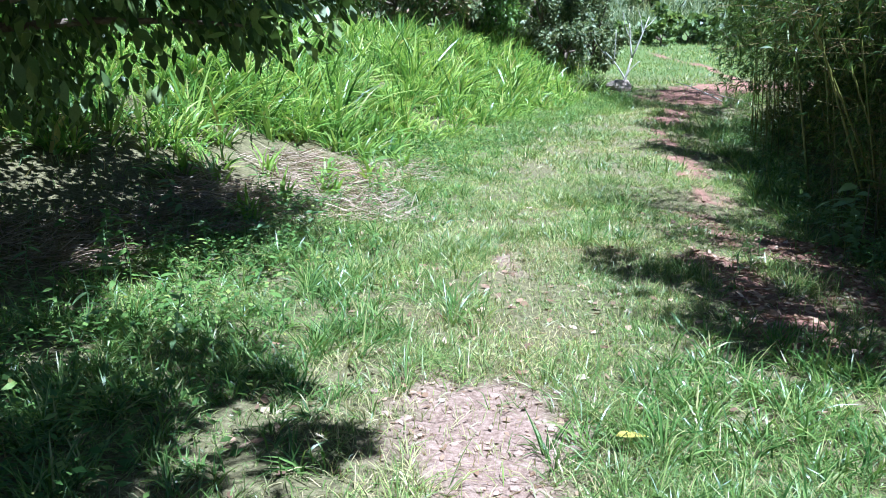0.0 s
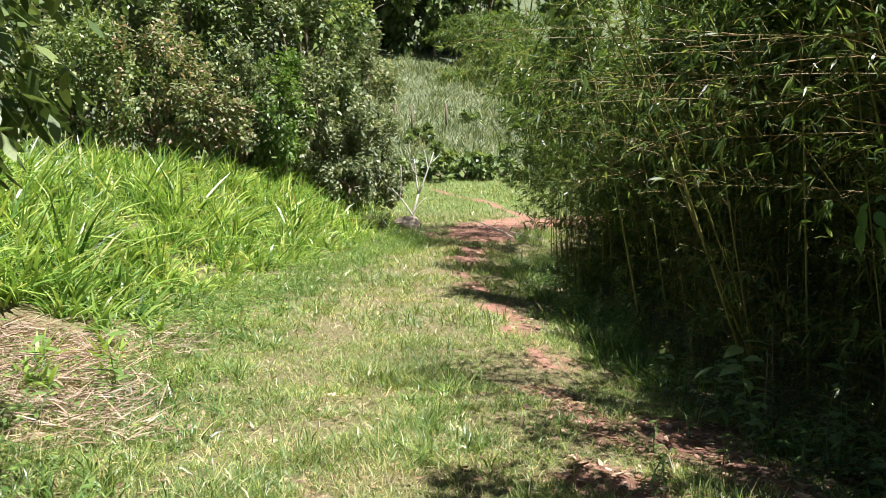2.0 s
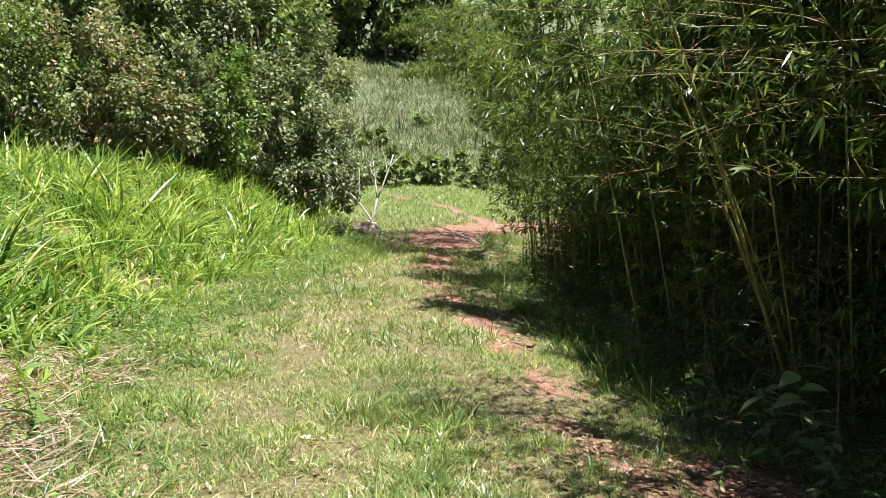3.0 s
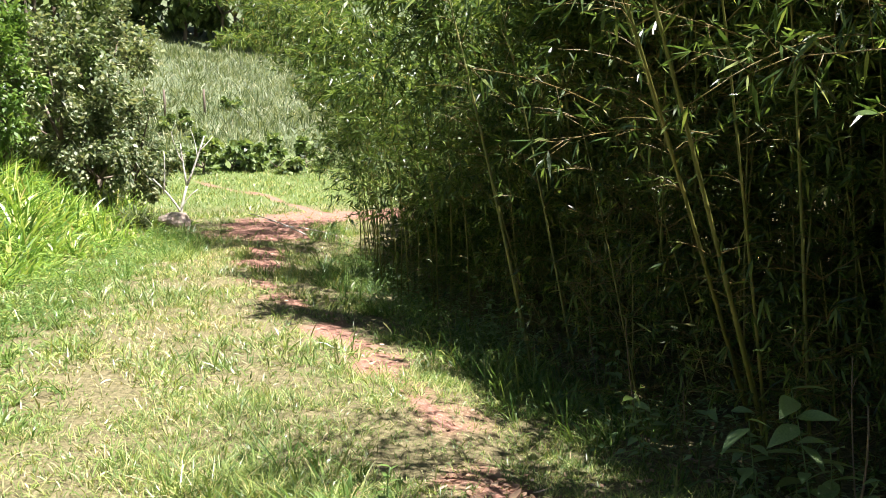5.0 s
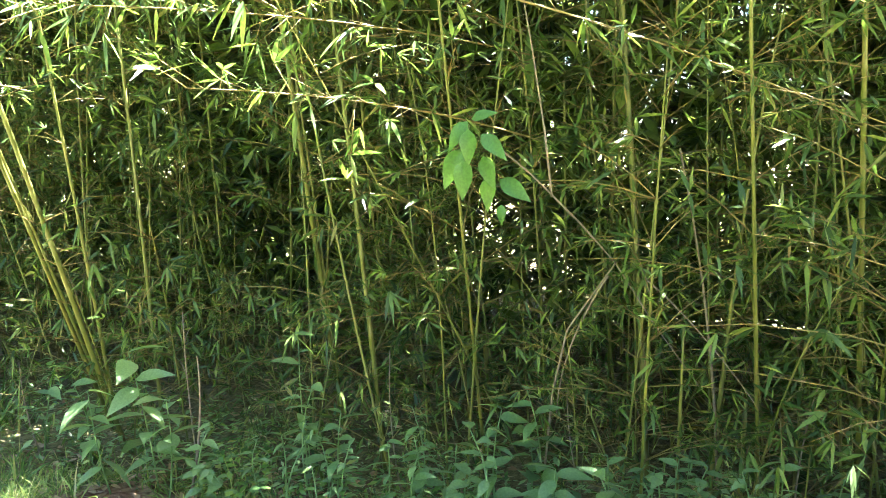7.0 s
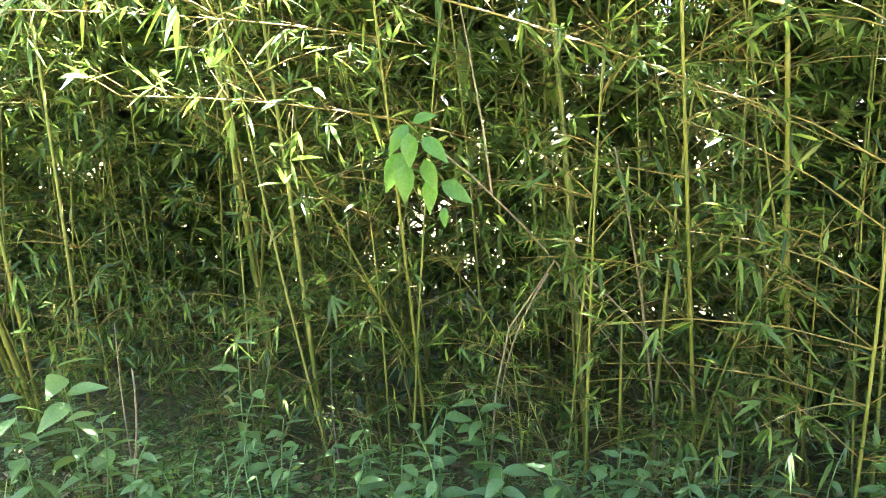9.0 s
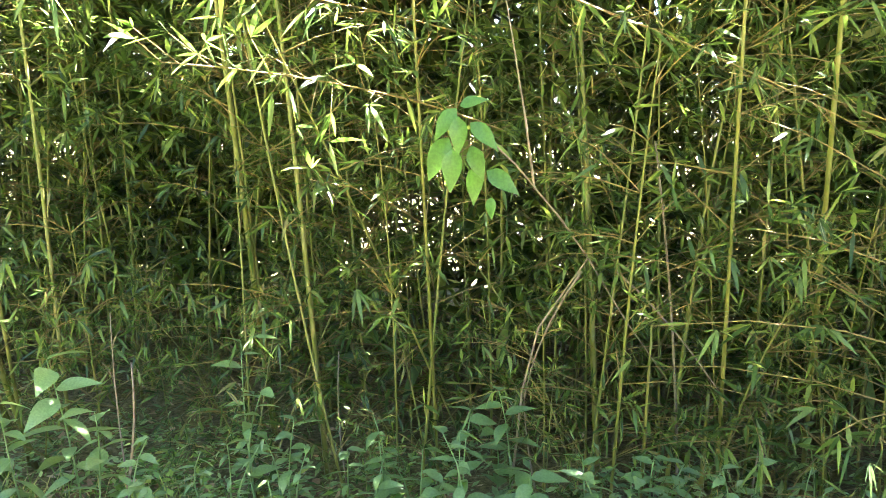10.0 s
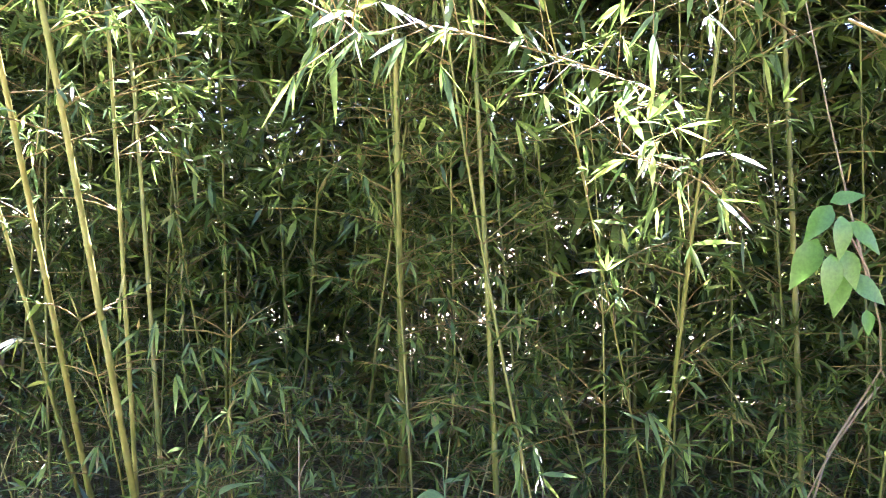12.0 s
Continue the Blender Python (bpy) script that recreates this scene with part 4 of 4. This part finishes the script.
def lit_branch(a, b, label, rng, n=12, fan=4, size=0.112, sag=(0, 0, 0.05)):
    """A long bamboo branch reaching out of the thicket into the sun."""
    a, b = np.asarray(a, float), np.asarray(b, float)
    ob = thing("bamboo_branch", a, label, "bamboo branch", "reaching branches")
    curve = bend((0, 0, 0), b - a, sag, 9)
    part("stem", tube(curve, np.linspace(0.0045, 0.002, 9), 6), TWIG, ob)
    go = unit((b - a)[None])[0]
    for i in range(n):
        s = 0.2 + 0.8 * i / (n - 1)
        f = s * 8
        q = min(int(f), 7)
        p = curve[q] + (curve[q + 1] - curve[q]) * (f - q)
        w = unit((go * 0.8 + rng.normal(0, 0.55, 3))[None])[0]
        e = p + w * rng.uniform(0.04, 0.22)
        t = part("twig", tube([p, (p + e) / 2, e], [0.002, 0.0016, 0.001], 4), TWIG, ob)
        part("leaves", fans(np.array([e]), np.array([w]), rng, fan, size, 0.55), BAMBOO_LEAF, t, kind="stuff")
    return ob


def build_small():
    rng = np.random.default_rng(41)

    def g(x, y, dz=0.0):
        return (x, y, float(height(x, y)) + dz)

    # branches that reach out of the thicket over the path
    for a, b, n in [((4.6, 6.1, 1.55), (2.90, 6.97, 1.73), 15), ((4.9, 6.2, 2.0), (2.95, 7.40, 2.02), 18), ((4.6, 5.9, 2.3), (3.05, 6.9, 2.15), 14), ((4.3, 7.9, 2.3), (2.75, 7.5, 1.95), 12),
                    ((4.4, 8.6, 2.4), (2.5, 8.8, 2.55), 14), ((4.2, 6.6, 2.4), (2.6, 7.4, 2.35), 13), ((4.5, 9.0, 1.9), (2.9, 8.6, 1.8), 12), ((4.7, 10.2, 2.2), (3.1, 9.6, 2.3), 12),
                    ((3.3, 6.3, 2.10), (4.1, 4.6, 1.50), 10), ((4.5, 5.2, 2.1), (3.1, 5.0, 2.2), 13), ((4.2, 4.0, 1.9), (3.0, 4.4, 2.2), 12), ((4.4, 3.0, 2.2), (3.0, 3.6, 2.3), 12)]:
        lit_branch(a, b, "thin golden bamboo branch with sunlit narrow leaves", rng, int(n * 1.8))

    for k in range(14):
        y = 4.3 + 0.33 * k + rng.uniform(-0.15, 0.15)
        z = rng.uniform(2.3, 3.1)
        lit_branch((float(bamboo_edge(y)) + 0.3, y, z), (rng.uniform(2.35, 3.0), y + rng.uniform(-0.3, 0.5), z + rng.uniform(-0.25, 0.1)), "thin golden bamboo branch with sunlit narrow leaves", rng, 20)

    for k in range(18):
        y = 4.6 + 0.29 * k + rng.uniform(-0.15, 0.15)
        z = rng.uniform(2.95, 3.7)
        lit_branch((float(bamboo_edge(y)) + 0.3, y, z), (rng.uniform(2.25, 2.85), y + rng.uniform(-0.3, 0.5), z + rng.uniform(-0.3, 0.1)), "thin golden bamboo branch with sunlit narrow leaves", rng, 20, 6)

    for k in range(10):
        y = 6.6 + 0.25 * k + rng.uniform(-0.1, 0.1)
        z = rng.uniform(3.0, 3.8)
        lit_branch((float(bamboo_edge(y)) + 0.3, y, z), (rng.uniform(2.6, 3.2), y + rng.uniform(-0.4, 0.4), z + rng.uniform(-0.3, 0.1)), "thin golden bamboo branch with sunlit narrow leaves", rng, 24, 7)

    # woody vine with big leaves
    vine = thing("vine", (4.3, 5.3, 0.2), "woody vine with ten large green leaves hanging in the bamboo", "vine")
    o = np.array([4.3, 5.3, 0.2])
    for pts, r in (([(4.2, 6.05, -0.1), (4.22, 6.0, 0.4), (4.2, 5.93, 0.7), (4.25, 5.72, 1.0), (4.0, 5.85, 1.2), (3.75, 6.02, 1.42), (3.6, 6.16, 1.56)], 0.006),
                   ([(4.25, 5.72, 1.0), (4.28, 5.55, 0.72), (4.3, 5.36, 0.45)], 0.004),
                   ([(3.86, 5.95, 1.32), (3.94, 5.99, 1.6), (4.0, 6.05, 1.95), (4.05, 6.15, 2.5)], 0.005)):
        part("stem", tube(np.array(pts) - o, np.linspace(r, r * 0.5, len(pts)), 6), DEAD, vine)
    for y0, z0, y1, z1, dx in [(6.22, 1.62, 6.31, 1.51, 0.0), (6.21, 1.59, 6.205, 1.45, -0.04), (6.17, 1.57, 6.06, 1.48, 0.0), (6.25, 1.52, 6.335, 1.36, 0.02), (6.23, 1.48, 6.235, 1.32, -0.03),
                               (6.17, 1.49, 6.125, 1.36, 0.03), (6.12, 1.40, 5.99, 1.32, 0.1), (6.10, 1.31, 6.10, 1.23, 0.02), (6.21, 1.63, 6.11, 1.665, 0.03), (6.15, 1.42, 6.18, 1.27, 0.08)]:
        a0, a1 = np.array([3.56 + dx, y0, z0]), np.array([3.53 + dx, y1, z1])
        add_leaf(vine, a0 - o, a1 - a0, float(np.linalg.norm(a1 - a0)) * 0.92, VINE_LEAF, rng, 0.54, face=(-1.0, rng.normal(0, 0.25), rng.uniform(0.2, 0.7)))

    # broad-leaved weeds at the foot of the bamboo
    word = "broad-leaved green weed at the foot of the bamboo"
    for x, y, h, n, leaf in [(4.20, 8.10, 0.55, 11, 0.21), (4.10, 8.32, 0.35, 8, 0.20), (4.05, 7.95, 0.35, 7, 0.18), (4.40, 7.30, 0.62, 9, 0.13), (4.20, 7.20, 0.42, 10, 0.13), (4.15, 7.05, 0.30, 9, 0.12),
                             (4.12, 6.06, 0.50, 11, 0.14), (3.98, 6.18, 0.36, 9, 0.14), (4.0, 5.98, 0.15, 9, 0.15), (3.95, 6.30, 0.12, 9, 0.12), (4.0, 5.72, 0.2, 9, 0.11), (4.02, 6.6, 0.2, 10, 0.11), (4.05, 5.4, 0.22, 10, 0.10), (4.25, 6.7, 0.35, 9, 0.11), (4.1, 6.45, 0.22, 8, 0.10), (4.0, 5.2, 0.25, 8, 0.09), (4.4, 4.7, 0.3, 8, 0.1),
                             (4.6, 9.2, 0.4, 9, 0.12), (4.5, 8.8, 0.3, 8, 0.12), (5.3, 11.0, 0.5, 12, 0.11), (5.5, 12.2, 0.6, 12, 0.12), (5.2, 10.6, 0.35, 10, 0.10), (6.0, 13.5, 0.6, 12, 0.13), (5.7, 12.8, 0.5, 12, 0.12)]:
        herb_plant(x, y, h + 0.2, n + 3, leaf * 1.1, WEED, rng, word, 0.5)
    for k in range(22):
        y = rng.uniform(3.6, 10.0)
        x = float(bamboo_edge(y)) + rng.uniform(-0.45, 0.25)
        herb_plant(x, y, rng.uniform(0.15, 0.5), int(rng.integers(8, 14)), rng.uniform(0.07, 0.13), WEED, rng, "small leafy weed at the foot of the bamboo", rng.choice([0.4, 0.5, 0.6]))
    for k in range(7):
        y = rng.uniform(4.3, 7.8)
        herb_plant(float(bamboo_edge(y)) + rng.uniform(-0.55, -0.1), y, rng.uniform(0.3, 0.55), int(rng.integers(9, 14)), rng.uniform(0.09, 0.14), WEED, rng, "leafy weed standing before the bamboo", 0.5)
    for x, y, h, n in [(2.50, 6.55, 0.34, 16), (2.62, 6.75, 0.25, 12), (3.0, 7.5, 0.28, 12), (3.35, 7.2, 0.22, 10), (3.9, 7.07, 0.3, 10), (3.5, 7.9, 0.2, 10), (2.2, 5.9, 0.16, 9), (2.3, 9.2, 0.2, 10)]:
        herb_plant(x, y, h, n, 0.085, LUSH, rng, "small narrow-leaved weed on bare soil in the shade", 0.3)
    for x, y, h, n in [(-1.0, 4.9, 0.22, 10), (-1.9, 5.4, 0.25, 10), (-2.5, 5.0, 0.3, 10), (-1.4, 6.3, 0.2, 9), (-2.1, 7.2, 0.3, 11), (-0.6, 7.0, 0.18, 9), (-1.5, 3.6, 0.2, 9), (-2.0, 4.2, 0.25, 9), (-2.8, 6.6, 0.3, 10), (-3.0, 8.2, 0.35, 10), (-1.5, 8.6, 0.25, 10)]:
        herb_plant(x, y, h, n, 0.10, HERB, rng, "leafy weed among grass at the bank's foot", 0.4)

    for k in range(46):
        x, y = rng.uniform(-4.6, -1.2), rng.uniform(4.2, 9.6)
        herb_plant(x, y, rng.uniform(0.15, 0.5), int(rng.integers(8, 14)), rng.uniform(0.08, 0.17), (HERB, WEED)[k % 2], rng, "leafy weed in dry litter under the shade tree", float(rng.choice([0.3, 0.4, 0.5])))
    for k in range(24):
        y = rng.uniform(4.6, 7.4)
        herb_plant(rng.uniform(3.85, 4.25), y, rng.uniform(0.12, 0.45), int(rng.integers(9, 15)), rng.uniform(0.06, 0.11), WEED, rng, "small pale-leaved weed before the bamboo", float(rng.choice([0.3, 0.4, 0.5])))
    for k in range(18):
        x, y = rng.uniform(-2.4, -0.5), rng.uniform(8.4, 12.2)
        herb_plant(x, y, rng.uniform(0.2, 0.55), int(rng.integers(7, 12)), rng.uniform(0.12, 0.22), HERB, rng, "yellow-green weed with long leaves in the straw", 0.3)
    # coarse clumps at the straw patch
    for x, y, h in [(-1.5, 10.2, 0.55), (-1.0, 11.4, 0.5), (-1.9, 9.6, 0.6), (-0.6, 12.2, 0.5), (-2.0, 8.4, 0.45), (-2.7, 9.8, 0.6), (-1.6, 11.2, 0.5), (-0.9, 10.6, 0.35), (-2.3, 10.8, 0.7), (-2.2, 9.0, 0.5), (-1.2, 12.6, 0.7)]:
        ob = thing("grass_clump", g(x, y), "coarse green grass clump with broad blades beside straw", "grass clump", "clumps by the straw")
        for k in range(12):
            w = up_ways(1, 0.5, rng)
            part("blade", blades(np.array([[rng.normal(0, 0.05), rng.normal(0, 0.05), 0.0]]), w, np.array([h * rng.uniform(0.6, 1.2)]), np.array([0.045]), np.array([rng.uniform(0.2, 0.8)]), 5, np.array([rng.uniform(-0.6, 0.6)])), TALL, ob)

    # dry stalks and broken culms
    stick("dead_stalk", g(4.1, 7.87, -0.05), (4.1, 7.76, 0.52), 0.009, "bent dry brown stalk at the thicket's foot", (0, -0.04, 0.02))
    stick("dead_stalk", g(4.3, 7.9, -0.05), (4.3, 7.96, 0.70), 0.006, "thin dry branching stalk", (0, 0.02, 0), None, "stick", [(4, (0, 0.06, 0.1)), (5, (0, -0.05, 0.09))])
    stick("broken_culm", g(4.55, 5.16, -0.1), (4.55, 5.13, 0.32), 0.018, "broken dry bamboo stub", (0, 0, 0), CULM, "bamboo stub")
    stick("broken_culm", g(4.45, 5.45, -0.1), (4.4, 5.42, 0.7), 0.012, "broken pale bamboo stub", (0, 0, 0), CULM, "bamboo stub")
    stick("dead_branch", g(4.62, 5.24, -0.05), (4.25, 5.45, 1.5), 0.009, "dry brown dead culm in the bamboo", (0.15, -0.05, 0))
    stick("dead_branch", (4.2, 5.75, 0.95), (4.35, 6.0, 0.25), 0.006, "thin bare dead branch in the bamboo", (0, 0.05, 0))
    stick("dead_branch", (4.2, 5.6, 0.95), (4.3, 5.1, 0.35), 0.005, "thin bare dead branch in the bamboo", (0, 0, 0.04))
    for x, y, dx, dy, h in [(4.9, 10.0, -0.05, 0.1, 0.9), (4.7, 9.3, -0.1, 0.02, 0.6), (5.3, 10.8, -0.1, 0.1, 0.8), (4.7, 6.9, 0.0, 0.05, 0.8), (4.8, 5.9, 0.0, 0.1, 0.7), (4.6, 4.9, 0.0, -0.1, 0.8)]:
        stick("dead_stalk", g(x, y, -0.05), g(x + dx, y + dy, h), 0.006, "dry pale stalk among the bamboo", (0, 0.03, 0))
    for a, b in [((-1.6, 10.6), (-0.5, 10.0)), ((-2.0, 11.2), (-0.9, 10.6)), ((-1.8, 10.2), (-0.9, 11.3)), ((-3.2, 8.0), (-2.2, 9.0)), ((-2.9, 9.2), (-1.9, 8.4))]:
        stick("dry_stem", g(*a, 0.03), g(*b, 0.12), 0.008, "dry broken stem lying on straw", (0, 0, 0.08))
    stick("fallen_stick", g(8.2, 24.2, 0.02), g(7.0, 24.9, 0.45), 0.025, "pale bare stick leaning over the clearing's edge", (0, 0, 0.05), PALE_BARK, "stick", [(3, (-0.3, 0.1, 0.05)), (4, (0.1, 0.3, 0.15))])
    stick("fallen_stick", g(8.9, 24.0, 0.03), g(7.6, 24.2, 0.2), 0.02, "pale bare stick on the ground", (0, 0, 0.05), PALE_BARK)

    # bare pale shrub and stone at the clearing
    shrub = thing("bare_shrub", g(5.9, 27.2), "bare pale-barked shrub beside the red clearing", "shrub")
    for a, b, r in [((0, 0, -0.1), (0.25, 0, 1.0), 0.05), ((0.25, 0, 1.0), (0.15, 0.1, 2.1), 0.03), ((0.25, 0, 1.0), (0.75, 0, 2.3), 0.03), ((0.1, 0, 0.25), (-0.6, 0.1, 1.2), 0.035), ((-0.35, 0, 0.8), (-0.3, 0, 1.9), 0.02),
                    ((0.55, 0, 1.7), (0.45, 0.2, 2.5), 0.015), ((0.2, 0.05, 1.6), (-0.1, 0, 2.4), 0.015), ((-0.55, 0.1, 1.1), (-1.0, 0, 1.6), 0.015), ((0.6, 0, 1.9), (1.0, 0.1, 2.3), 0.012), ((0.05, 0, 0.3), (0.5, -0.1, 0.9), 0.018)]:
        part("limb", tube(bend(a, b, rng.normal(0, 0.04, 3), 5), np.linspace(r, r * 0.55, 5), 6), PALE_BARK, shrub)
    n = 260
    c = np.array([[-0.2, 0, 2.1], [0.6, 0, 2.4], [-0.8, 0, 1.6], [0.2, 0.1, 2.5]])[rng.integers(0, 4, n)] + rng.normal(0, 0.28, (n, 3))
    w = unit(rng.normal(0, 1, (n, 3)))
    part("foliage", kites(c, w, rng.uniform(0.06, 0.13, n), rng.uniform(0.03, 0.05, n), rng.uniform(-0.9, 0.9, n)), GREY_LEAF, shrub, "sparse grey-green leaves", "stuff")
    bm = bmesh.new()
    bmesh.ops.create_icosphere(bm, subdivisions=3, radius=1)
    for v in bm.verts:
        v.co *= 1 + 0.25 * (noise.noise(v.co * 1.7)) + 0.08 * noise.noise(v.co * 5)
        v.co = Vector((v.co.x * 0.46, v.co.y * 0.36, max(v.co.z, -0.6) * 0.27))
    me = bpy.data.meshes.new("stone")
    bm.to_mesh(me)
    bm.free()
    me.materials.append(STONE)
    st = new("stone", me)
    st.location = g(5.65, 26.6, 0.12)
    tagged(st, "pale weathered stone at the foot of the bare shrub", "stone")
    # grass tussock with drooping pale blades at the end of the bank
    tus = thing("grass_tussock", g(4.5, 25.6), "drooping silvery grass tussock at the bank's end", "grass clump")
    n = 260
    part("tuft", blades(rng.normal(0, 0.12, (n, 3)) * np.array([1, 1, 0]), up_ways(n, 0.6, rng), rng.uniform(0.7, 1.4, n), np.full(n, 0.022), rng.uniform(0.5, 1.1, n), 5), GREY_LEAF, tus, kind="stuff")

    # old fence on the meadow
    for x, y, h in [(9.6, 59.5, 1.7), (12.5, 60, 1.9), (13.8, 60.3, 1.8), (16.6, 61, 1.8)]:
        post = new("fence_post", mesh_np("fence_post", *tube([(0, 0, -0.2), (0.02, 0, h * 0.5), (0.0, 0.03, h)], [0.09, 0.08, 0.075], 8), BARK))
        post.location = g(x, y)
        tagged(post, "weathered dark wooden fence post on the meadow", "fence post", "meadow fence")

    # a fresh fallen leaf on the grass
    leaf = new("fallen_leaf", mesh_np("fallen_leaf", *broad_leaf(0.15, 0.075, 0.1, 0.1), YELLOW_LEAF))
    leaf.matrix_basis = Matrix.Translation(g(0.74, 3.22, 0.09)) @ Matrix.Rotation(0.15, 4, "Z")
    tagged(leaf, "bright yellow fallen leaf lying on grass", "leaf")
    # clods and stones on the bare patch
    for k in range(40):
        x, y = rng.normal(0.2, 0.35), rng.uniform(2.7, 4.0)
        r = rng.uniform(0.012, 0.035)
        bm = bmesh.new()
        bmesh.ops.create_icosphere(bm, subdivisions=1, radius=r)
        for v in bm.verts:
            v.co *= rng.uniform(0.7, 1.2)
            v.co.z *= 0.55
        me = bpy.data.meshes.new("clod")
        bm.to_mesh(me)
        bm.free()
        me.materials.append(SOIL_CLOD)
        c = new("clod", me)
        c.location = g(x, y, r * 0.2)
        tagged(c, "small crumbly clod of dry earth", "clod", "clods on the path")


SOIL_CLOD = bark_material("dry_clod", [(0.3, (0.24, 0.16, 0.11)), (0.7, (0.5, 0.37, 0.29))], 60, 0.6, 0.95)
build_small()
